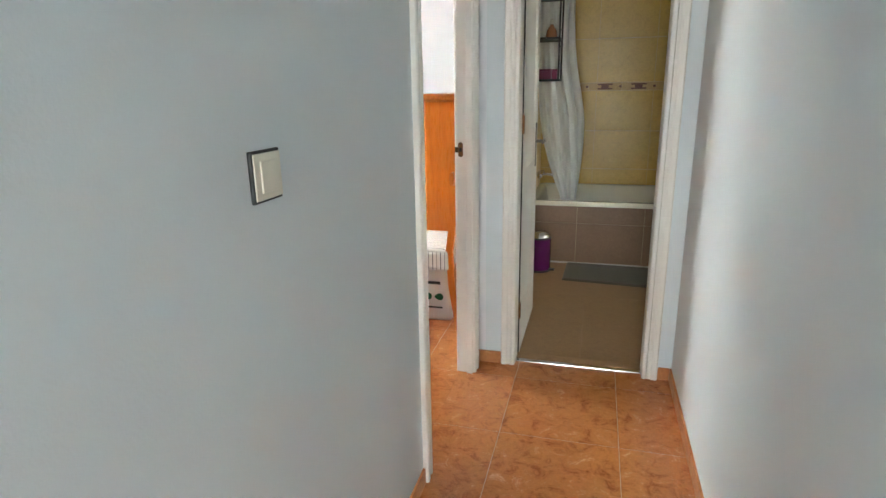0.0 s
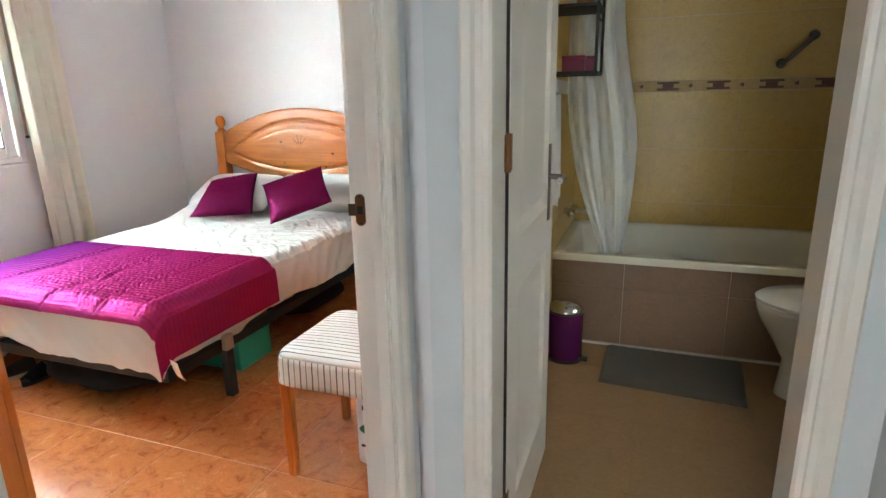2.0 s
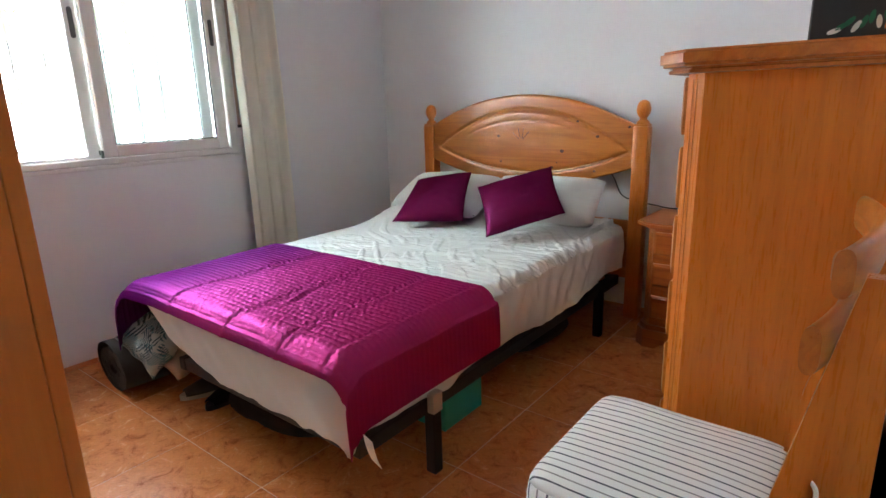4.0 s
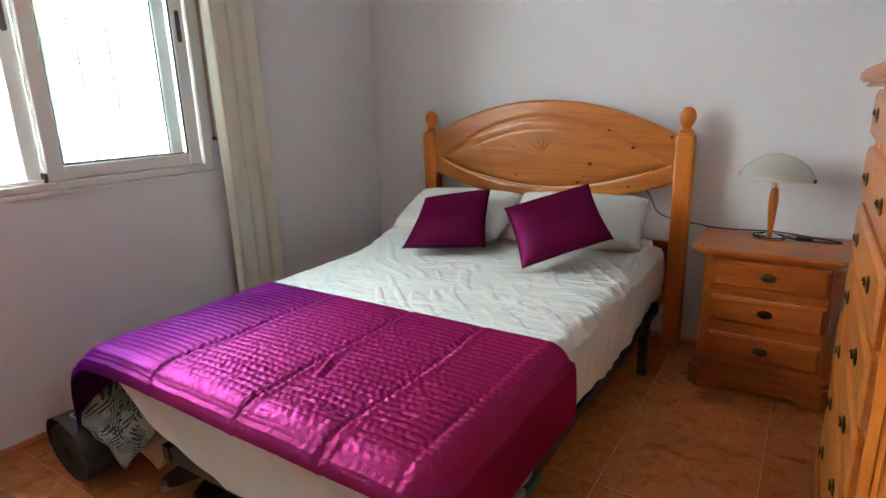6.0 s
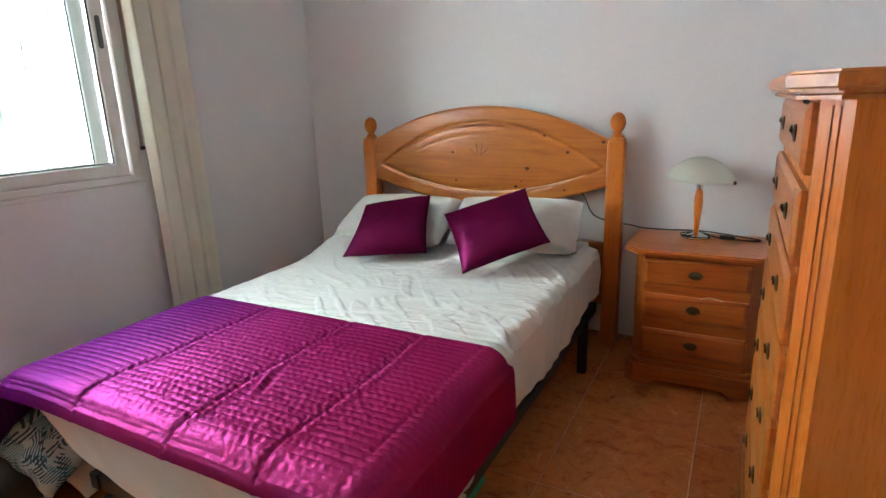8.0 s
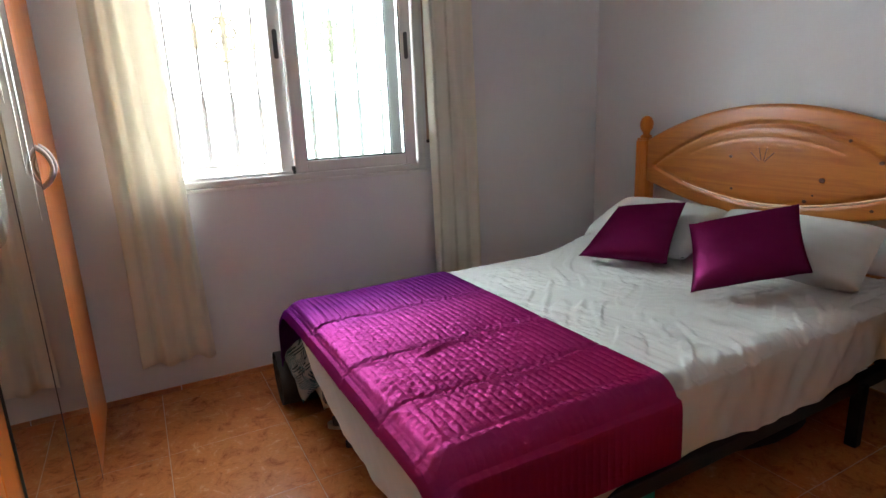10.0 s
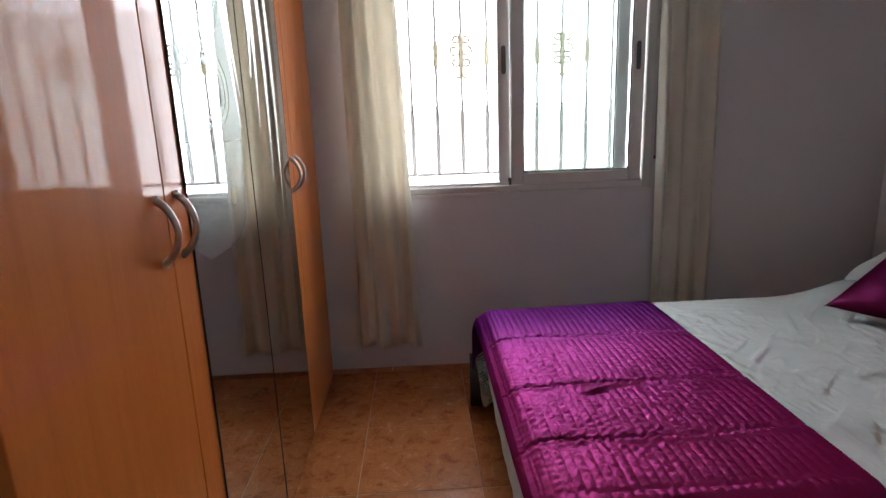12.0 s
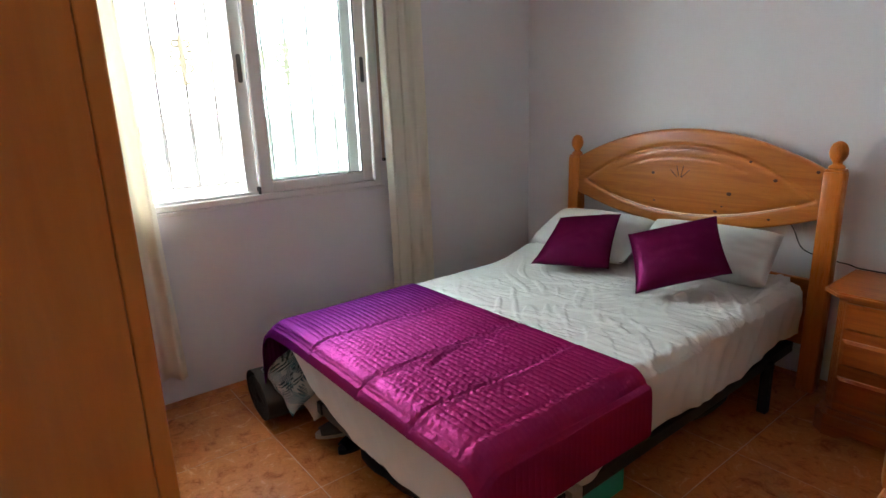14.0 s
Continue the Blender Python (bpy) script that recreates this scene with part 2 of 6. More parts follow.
M_COLLAR = paint("grille_casting_paint", (0.60, 0.54, 0.38), 0.5, 0.2)
M_GLASS = thin_glass("window_glass")
M_FROST = sheer("frosted_lamp_glass", (0.80, 0.82, 0.76), 0.55)
bsdf(M_FROST).inputs["Roughness"].default_value = 0.25
M_MIRROR = etched_mirror("mirror_glass")
M_FROSTED = mat("frosted_etch", (0.52, 0.62, 0.60), 0.40, 0.6)


def fade_etch(m):
    """Sandblasting that lets part of the mirror show, thinner towards its lower end."""
    sep = node(m, "ShaderNodeSeparateXYZ")
    link(m, coords(m), sep.inputs[0])
    r = node(m, "ShaderNodeMapRange")
    r.inputs["From Min"].default_value, r.inputs["From Max"].default_value = 1.0, 1.35
    r.inputs["To Min"].default_value, r.inputs["To Max"].default_value = 0.12, 0.42
    link(m, sep.outputs[2], r.inputs["Value"])
    link(m, r.outputs[0], bsdf(m).inputs["Alpha"])


fade_etch(M_FROSTED)
M_ETCH = mat("etched_glass", (0.90, 1.0, 0.99), 0.32, 1.0)
M_SHEET = cloth("white_cotton", (0.61, 0.63, 0.61), 0.8)


def crumple(m):
    """Fine drawn creases in cotton, besides those of the mesh."""
    v = coords(m, (1.0, 1.35, 1.0))
    n = node(m, "ShaderNodeTexNoise", Scale=5.5, Detail=3.0, Roughness=0.5, Distortion=0.9)
    n.noise_type = "RIDGED_MULTIFRACTAL"
    link(m, v, n.inputs["Vector"])
    bump(m, n.outputs["Fac"], 0.5, 0.014)


crumple(M_SHEET)
# body and lustre turn darker and more purple towards the window side
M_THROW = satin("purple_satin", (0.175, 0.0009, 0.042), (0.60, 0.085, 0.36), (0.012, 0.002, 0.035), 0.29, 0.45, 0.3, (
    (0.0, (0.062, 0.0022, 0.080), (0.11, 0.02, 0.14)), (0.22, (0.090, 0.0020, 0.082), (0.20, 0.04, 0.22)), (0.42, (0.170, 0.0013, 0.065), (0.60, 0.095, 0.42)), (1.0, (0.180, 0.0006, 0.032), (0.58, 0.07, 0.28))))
M_CUSHION = satin("plum_satin", (0.050, 0.0005, 0.013), (0.42, 0.045, 0.22), (0.03, 0.004, 0.03), 0.17, 0.40, 0.3)
M_CURTAIN = sheer("cream_voile", (0.86, 0.83, 0.73), 0.33)
M_SHOWER = sheer("white_shower_cloth", (0.90, 0.92, 0.89), 0.38)
M_TICKING = striped_cotton("striped_ticking_top", 1)
M_TICKING_S = striped_cotton("striped_ticking_skirt", 0)
M_LEAF = leaf_print("leaf_print_cloth")
M_BACKING = cloth("rug_backing", (0.036, 0.030, 0.025), 1.0, 400, 0.5, 0.0, 0.8)
M_ROLL = cloth("grey_pile", (0.042, 0.035, 0.028), 1.0, 260, 1.0, 0.0, 0.5)
M_BLACKCLOTH = cloth("black_cloth", (0.007, 0.007, 0.008), 0.95, sheen=0.0)
M_GREEN = mat("turquoise_card", (0.02, 0.36, 0.27), 0.55)
M_GREY = cloth("grey_felt", (0.06, 0.052, 0.046), 0.95, sheen=0.0)
M_TAUPE = cloth("beige_cloth", (0.50, 0.40, 0.30), 0.9)
M_IVORY = mat("ivory_plastic", (0.72, 0.68, 0.56), 0.35)
M_WHITEBAG = cloth("white_carrier_plastic", (0.80, 0.80, 0.79), 0.5, 60, 0.4, 0.0)
M_INK = mat("dark_ink", (0.02, 0.03, 0.03), 0.7)
M_LEAFGREEN = mat("green_ink", (0.012, 0.13, 0.06), 0.7)
M_PURPLE = mat("purple_enamel", (0.10, 0.008, 0.09), 0.25)
M_LILAC = cloth("lilac_cloth", (0.35, 0.10, 0.40), 0.7)
M_CERAMIC = mat("white_ceramic", (0.80, 0.78, 0.72), 0.12, coat=0.4)
M_ENAMEL = mat("cream_enamel", (0.80, 0.76, 0.62), 0.15, coat=0.4)
M_MAT = cloth("brown_bath_mat", (0.095, 0.080, 0.055), 0.95, 300, 0.9, 0.2, 0.8)
M_TOWEL = cloth("white_towel", (0.78, 0.76, 0.72), 0.95, 300, 0.9)
M_DECOR = mat("brown_decor_glaze", (0.15, 0.065, 0.033), 0.55)
M_DECORBASE = marbled_tile("decor_band_glaze", (0.45, 0.29, 0.10), (0.53, 0.35, 0.13), (0.60, 0.42, 0.17), 0.5)
M_MAGENTA = mat("magenta_card", (0.22, 0.01, 0.06), 0.4)
M_AMBER = mat("amber_glass", (0.35, 0.16, 0.08), 0.15)
M_CONCRETE = paint("yard_concrete", (0.45, 0.43, 0.40), 0.9)


# ---- mesh helpers ----
def box(bm, x0, x1, y0, y1, z0, z1, bevel=0.0, seg=2):
    m = Matrix.LocRotScale(((x0 + x1) / 2, (y0 + y1) / 2, (z0 + z1) / 2), None, (abs(x1 - x0), abs(y1 - y0), abs(z1 - z0)))
    vs = bmesh.ops.create_cube(bm, size=1, matrix=m)["verts"]
    if bevel:
        es = list({e for v in vs for e in v.link_edges})
        bmesh.ops.bevel(bm, geom=es, offset=bevel, segments=seg, profile=0.5, affect="EDGES")
    return bm


def prism(bm, pts, axis, a0, a1):
    """A polygon (two coordinates a point) drawn out along an axis."""
    def at(p, a):
        return {"x": (a, p[0], p[1]), "y": (p[0], a, p[1]), "z": (p[0], p[1], a)}[axis]
    lo = [bm.verts.new(at(p, a0)) for p in pts]
    hi = [bm.verts.new(at(p, a1)) for p in pts]
    n = len(pts)
    bm.faces.new(lo)
    bm.faces.new(hi[::-1])
    for i in range(n):
        bm.faces.new((lo[i], hi[i], hi[(i + 1) % n], lo[(i + 1) % n]))
    return bm


def lathe(bm, profile, cx, cy, seg=20, m=None):
    """A turned shape: (radius, z) from bottom to top."""
    rings = []
    for r, z in profile:
        ring = []
        for i in range(seg):
            a = 2 * math.pi * i / seg
            p = Vector((r * math.cos(a), r * math.sin(a), z))
            p = (m @ p) if m else p + Vector((cx, cy, 0))
            ring.append(bm.verts.new(p))
        rings.append(ring)
    for a, b in zip(rings, rings[1:]):
        for i in range(seg):
            bm.faces.new((a[i], a[(i + 1) % seg], b[(i + 1) % seg], b[i]))
    bm.faces.new(rings[0][::-1])
    bm.faces.new(rings[-1])
    return bm


def tube(bm, pts, r, seg=8, taper=None, flat=1.0):
    pts = [Vector(p) for p in pts]
    rings = []
    side = None
    for i, p in enumerate(pts):
        d = (pts[min(i + 1, len(pts) - 1)] - pts[max(i - 1, 0)]).normalized()
        ref = side if side is not None else (Vector((0, 0, 1)) if abs(d.z) < 0.9 else Vector((1, 0, 0)))
        u = (ref - d * ref.dot(d)).normalized()
        w = d.cross(u)
        side = u
        rr = r * (taper[i] if taper else 1)
        rings.append([bm.verts.new(p + u * rr * math.cos(2 * math.pi * k / seg) + w * rr * flat * math.sin(2 * math.pi * k / seg)) for k in range(seg)])
    for a, b in zip(rings, rings[1:]):
        for i in range(seg):
            bm.faces.new((a[i], a[(i + 1) % seg], b[(i + 1) % seg], b[i]))
    bm.faces.new(rings[0][::-1])
    bm.faces.new(rings[-1])
    return bm


def sheet_grid(bm, nu, nv, fn, closed=False):
    """A grid of points fn(u, v), u and v from 0 to 1."""
    vs = [[bm.verts.new(fn(i / nu, j / nv)) for i in range(nu + 1)] for j in range(nv + 1)]
    for j in range(nv):
        for i in range(nu):
            bm.faces.new((vs[j][i], vs[j][i + 1], vs[j + 1][i + 1], vs[j + 1][i]))
    return bm


def place_of(ob):
    p = Vector()
    while ob:
        p += ob.location
        ob = ob.parent
    return p


def solid(bm):
    bmesh.ops.recalc_face_normals(bm, faces=bm.faces[:])
    return bm


def part(name, bm, material, parent=None, label="", smooth=False, sharp=40):
    """Links a bmesh drawn in world metres as one mesh object under its thing."""
    solid(bm)
    base = place_of(parent) if parent else Vector()
    if base.length:
        bmesh.ops.translate(bm, verts=bm.verts[:], vec=-base)
    me = bpy.data.meshes.new(name)
    bm.to_mesh(me)
    bm.free()
    me.materials.append(material)
    if smooth:
        me.shade_smooth()
        if sharp:
            me.set_sharp_from_angle(angle=radians(sharp))
    ob = new(name, me)
    if parent:
        ob.parent = parent
    if label:
        ob["label"] = label
    return ob


def thing(name, x, y, z, label, category, group="", kind=""):
    e = new(name)
    e.location = (x, y, z)
    e.empty_display_size = 0.05
    return tagged(e, label, category, group, kind)


def whole(name, bm, material, label, category, group="", kind="", smooth=False, sharp=40):
    return tagged(part(name, bm, material, None, "", smooth, sharp), label, category, group, kind)


def bx(*a, **k):
    return box(bmesh.new(), *a, **k)


def n3(x, y, z=0.0, s=1.0):
    return noise.noise(Vector((x * s, y * s, z * s)))


# ---- the structure ----
WX, EX, SY, NY = -3.80, -0.80, 3.72, 7.20          # bedroom faces
HX0, HX1, HS, HN = -0.738, 0.158, 0.40, 4.675       # hall faces
BX0, BX1, BS, BN = -0.70, 1.00, 4.775, 7.251         # bathroom faces
CZ = 2.50


def structure(name, bm, material, label, category="wall"):
    return whole(name, bm, material, label, category, kind="structure")


def walls():
    # west wall of the bedroom, with the window opening
    wy0, wy1, wz0, wz1 = 4.565, 5.980, 0.936, 2.10
    bm = bmesh.new()
    box(bm, -4.05, WX, 3.5, wy0, 0, CZ)
    box(bm, -4.05, WX, wy1, 7.4, 0, CZ)
    box(bm, -4.05, WX, wy0, wy1, 0, wz0)
    box(bm, -4.05, WX, wy0, wy1, wz1, CZ)
    structure("wall_west", bm, M_WALL, "pale lilac-white painted bedroom wall with a window opening")
    structure("wall_north", bx(WX, EX, NY, 7.4, 0, CZ), M_WALL, "pale lilac-white painted plaster wall behind the bed")
    structure("wall_south", bx(WX, EX, 3.5, SY, 0, CZ), M_WALL, "pale painted plaster wall behind the wardrobe")
    # partition between hall and bedroom, with the doorway
    bm = bmesh.new()
    box(bm, EX, HX0, HS - 0.2, 3.775, 0, CZ)
    box(bm, EX, HX0, 4.575, HN, 0, CZ)
    box(bm, EX, HX0, 3.775, 4.575, 2.07, CZ)
    structure("wall_partition", bm, M_HALL, "white painted hall partition with an open doorway")
    structure("wall_partition_bath", bx(EX, BX0, HN, 7.4, 0, CZ), M_WALL, "painted partition between bedroom and bathroom")
    structure("wall_hall_east", bx(HX1, 0.36, HS - 0.2, HN, 0, CZ), M_HALL, "white painted smooth hall wall")
    bm = bmesh.new()
    box(bm, BX0, -0.585, HN, BS, 0, CZ)
    box(bm, 0.061, 1.2, HN, BS, 0, CZ)
    box(bm, -0.585, 0.061, HN, BS, 2.06, CZ)
    structure("wall_bath_south", bm, M_HALL, "white wall at the end of the hall with the bathroom doorway")
    structure("wall_bath_north", bx(BX0, 1.2, BN + 0.0012, 7.4, 0, CZ), M_BGROUT, "bathroom wall behind the bathtub")
    # the opening is added, out of view, to let the east glow in
    bm = bmesh.new()
    box(bm, BX1, 1.2, BS, 5.25, 0, CZ)
    box(bm, BX1, 1.2, 6.05, BN + 0.012, 0, CZ)
    box(bm, BX1, 1.2, 5.25, 6.05, 0, 1.25)
    box(bm, BX1, 1.2, 5.25, 6.05, 2.1, CZ)
    structure("wall_bath_east", bm, M_BGROUT, "bathroom side wall with an added, unseen opening for light")
    bm = bmesh.new()
    box(bm, HX0, HX1, HS - 0.2, HS, 2.15, CZ)
    structure("wall_hall_south", bm, M_HALL, "white wall above the open end of the hall")
    structure("ceiling", bx(-4.05, 1.2, HS - 0.2, 7.4, CZ, CZ + 0.15), M_CEIL, "plain white plaster ceiling", "ceiling")
    # floor slab; the tiles lie on it
    structure("ground", bx(-60, 60, -60, 60, -0.4, -0.12), M_CONCRETE, "pale concrete yard outside the house", "ground")


walls()


def casing(thing_ob, name, pts, axis, a0, a1):
    bm = bmesh.new()
    prism(bm, pts, axis, a0, a1)
    return part(name, bm, M_TRIM, thing_ob)


def casing_profile(p0, p1, face, out):
    """Moulded architrave section between p0 and p1, standing out from the face."""
    s = 1 if p1 > p0 else -1
    w = abs(p1 - p0)
    steps = [(0, 0), (0, 0.010), (0.006, 0.015), (0.016, 0.016), (0.022, 0.011), (0.034, 0.011), (0.042, 0.017), (w - 0.006, 0.019), (w, 0.014), (w, 0)]
    return [(p0 + s * a, face + out * d) for a, d in steps]


def bedroom_door_frame():
    d = thing("door_frame_bedroom", -0.767, 4.18, 0, "white lacquered door frame round the open bedroom doorway", "door frame", kind="structure")
    # hall-side architraves, stepping out from the wall towards the hall
    for n, y_in, y_out in (("architrave", 4.545, 4.605), ("architrave", 3.805, 3.738)):
        pts = [(b, a) for a, b in casing_profile(y_in, y_out, HX0, 1)]
        casing(d, n, pts, "z", 0, 2.11)
        pts = [(b, a) for a, b in casing_profile(y_in, y_out, EX, -1)]
        casing(d, n, pts, "z", 0, 2.11)
    part("head_architrave", bx(HX0, HX0 + 0.018, 3.806, 4.544, 2.04, 2.11, bevel=0.004), M_TRIM, d)
    part("head_architrave", bx(EX - 0.018, EX, 3.806, 4.544, 2.04, 2.11, bevel=0.004), M_TRIM, d)
    jamb = part("jamb", bx(EX - 0.004, HX0 + 0.004, 4.540, 4.574, 0, 2.04, bevel=0.003), M_TRIM, d)
    part("jamb", bx(EX - 0.004, HX0 + 0.004, 3.776, 3.812, 0, 2.04, bevel=0.003), M_TRIM, d)
    part("head", bx(EX - 0.004, HX0 + 0.004, 3.8125, 4.5395, 2.03, 2.066, bevel=0.003), M_TRIM, d)
    # the stop that the leaf shuts against
    part("door_stop", bx(-0.762, HX0 + 0.003, 4.528, 4.5395, 0, 2.029, bevel=0.004), M_TRIM, d)
    part("door_stop", bx(-0.762, HX0 + 0.003, 3.8125, 3.824, 0, 2.029, bevel=0.004), M_TRIM, d)
    # strike plate with its lip and two screws
    bm = bmesh.new()
    pts = []
    for k in range(24):
        a = 2 * math.pi * k / 24
        pts.append((-0.787 + 0.0105 * math.cos(a), 1.050 + (0.021 if math.sin(a) > 0 else -0.021) + 0.0105 * math.sin(a)))
    prism(bm, pts, "y", 4.5375, 4.5405)
    plate = part("strike_plate", bm, M_BRASS, d, "worn brass strike plate")
    part("lip", bx(-0.812, -0.796, 4.5360, 4.5385, 1.038, 1.062, bevel=0.001), M_BRONZE, plate)
    # no hole is cut: a dark block paints its shade
    part("latch_hole_shade", bx(-0.793, -0.781, 4.5364, 4.5378, 1.042, 1.058), M_OPENING_SHADE, plate)
    for z in (1.024, 1.076):
        bm = lathe(bmesh.new(), [(0.0035, 0), (0.003, 0.0012), (0.001, 0.0016)], 0, 0, 10, Matrix.Translation((-0.787, 4.5376, z)) @ pose(0, 0, 0, 90))
        part("screw", bm, M_BRONZE, plate)


bedroom_door_frame()


def bathroom_door():
    d = thing("door_frame_bathroom", -0.26, 4.73, 0, "white lacquered door frame at the bathroom doorway", "door frame", kind="structure")
    for p_in, p_out in ((-0.557, -0.622), (0.031, 0.097)):
        casing(d, "architrave", casing_profile(p_in, p_out, HN, -1), "z", 0, 2.10)
    part("head_architrave", bx(-0.5560, 0.0305, HN - 0.018, HN, 2.03, 2.10, bevel=0.004), M_TRIM, d)
    part("jamb", bx(-0.584, -0.5565, HN - 0.004, BS + 0.004, 0, 2.03, bevel=0.003), M_TRIM, d)
    part("jamb", bx(0.031, 0.060, HN - 0.004, BS + 0.004, 0, 2.03, bevel=0.003), M_TRIM, d)
    part("head", bx(-0.5560, 0.0305, HN - 0.004, BS + 0.004, 2.025, 2.059, bevel=0.003), M_TRIM, d)
    part("threshold", bx(-0.5560, 0.0305, 4.700, 4.730, 0.0, 0.008, bevel=0.003), M_CHROME, d, "polished metal threshold strip")
    # dark strip put in for the shade between jamb and leaf
    part("gap_shade_strip", bx(-0.586, -0.5510, 4.7794, 4.7860, 0.012, 2.02), M_OPENING_SHADE, d, "dark strip painted in for the shade of the door gap")
    # leaf, swung back into the bathroom
    L = thing("door_1", -0.565, 4.775, 0.01, "white panelled bathroom door standing wide open", "door", kind="structure")
    x0, x1, y0, y1 = -0.586, -0.549, 4.787, 5.400
    bm = bmesh.new()
    z = [0.012, 0.20, 0.80, 0.93, 1.90, 2.02]
    box(bm, x0, x1, y0, y0 + 0.11, z[0], z[5])
    box(bm, x0, x1, y1 - 0.11, y1, z[0], z[5])
    for a, b in ((z[0], z[1]), (z[2], z[3]), (z[4], z[5])):
        box(bm, x0, x1, y0 + 0.11, y1 - 0.11, a, b)
    body = part("leaf", bm, M_TRIM, L)
    for a, b in ((z[1], z[2]), (z[3], z[4])):
        bm = bmesh.new()
        yy0, yy1 = y0 + 0.11, y1 - 0.11
        prof = [(0, -0.002), (0.012, -0.010), (0.030, -0.014), (0.055, -0.006), (0.06, -0.005)]
        prev = None
        for inset, dep in prof:
            ring = [bm.verts.new((x1 + dep, *p)) for p in ((yy0 + inset, a + inset), (yy1 - inset, a + inset), (yy1 - inset, b - inset), (yy0 + inset, b - inset))]
            if prev:
                for i in range(4):
                    bm.faces.new((prev[i], prev[(i + 1) % 4], ring[(i + 1) % 4], ring[i]))
            prev = ring
        bm.faces.new(prev)
        back = [bm.verts.new((x0 + 0.006, *p)) for p in ((yy0, a), (yy1, a), (yy1, b), (yy0, b))]
        bm.faces.new(back)
        part("panel", bm, M_TRIM, L)
    h = part("handle_plate", bx(x1, x1 + 0.005, 5.294, 5.324, 0.885, 1.118, bevel=0.002), M_HANDLE, L, "dull metal handle plate")
    bm = tube(bmesh.new(), [(x1 + 0.004, 5.309, 1.020), (x1 + 0.040, 5.309, 1.020), (x1 + 0.048, 5.301, 1.020), (x1 + 0.050, 5.276, 1.021), (x1 + 0.050, 5.20, 1.022)], 0.0085, 10)
    part("lever", bm, M_HANDLE, h, smooth=True)
    for zz in (0.24, 1.14, 1.88):
        bm = bx(-0.5560, -0.5530, 4.762, 4.777, zz - 0.040, zz + 0.040, bevel=0.002)
        box(bm, -0.5492, -0.5472, 4.7875, 4.803, zz - 0.040, zz + 0.040, bevel=0.0006)
        lathe(bm, [(0.005, zz - 0.042), (0.005, zz + 0.042)], -0.5500, 4.7780, 10)
        part("hinge", bm, M_BRASS, L, "aged brass hinge")


bathroom_door()


def skirting():
    s = thing("baseboard", -2.3, 7.19, 0, "terracotta tile skirting along the walls", "baseboard", kind="structure")

    def run(x0, x1, y0, y1):
        low = x1 < EX + 0.001
        part("skirting_tile", bx(x0, x1, y0, y1, 0.0, 0.024 if low else 0.060, bevel=0.0015, seg=1), M_SKIRT, s)
    # west wall, north wall, east wall of the bedroom
    for i in range(8):
        y = SY + 0.006 + i * 0.453
        run(WX, WX + 0.009, y, min(y + 0.450, NY - 0.012))
    for i in range(7):
        x = WX + 0.012 + i * 0.453
        run(x, min(x + 0.450, EX - 0.012), NY - 0.009, NY)
    for i in range(6):
        y = 4.62 + i * 0.453
        run(EX - 0.009, EX, y, min(y + 0.450, NY - 0.012))
    # hall
    for i in range(8):
        y = HS + 0.01 + i * 0.453
        run(HX0, HX0 + 0.009, y, min(y + 0.450, 3.735))
    run(HX0, HX0 + 0.009, 4.608, HN - 0.001)
    for i in range(10):
        y = HS + 0.01 + i * 0.453
        run(HX1 - 0.009, HX1, y, min(y + 0.450, HN - 0.001))
    run(0.099, HX1 - 0.010, HN - 0.009, HN)
    run(HX0 + 0.010, -0.624, HN - 0.009, HN)


skirting()


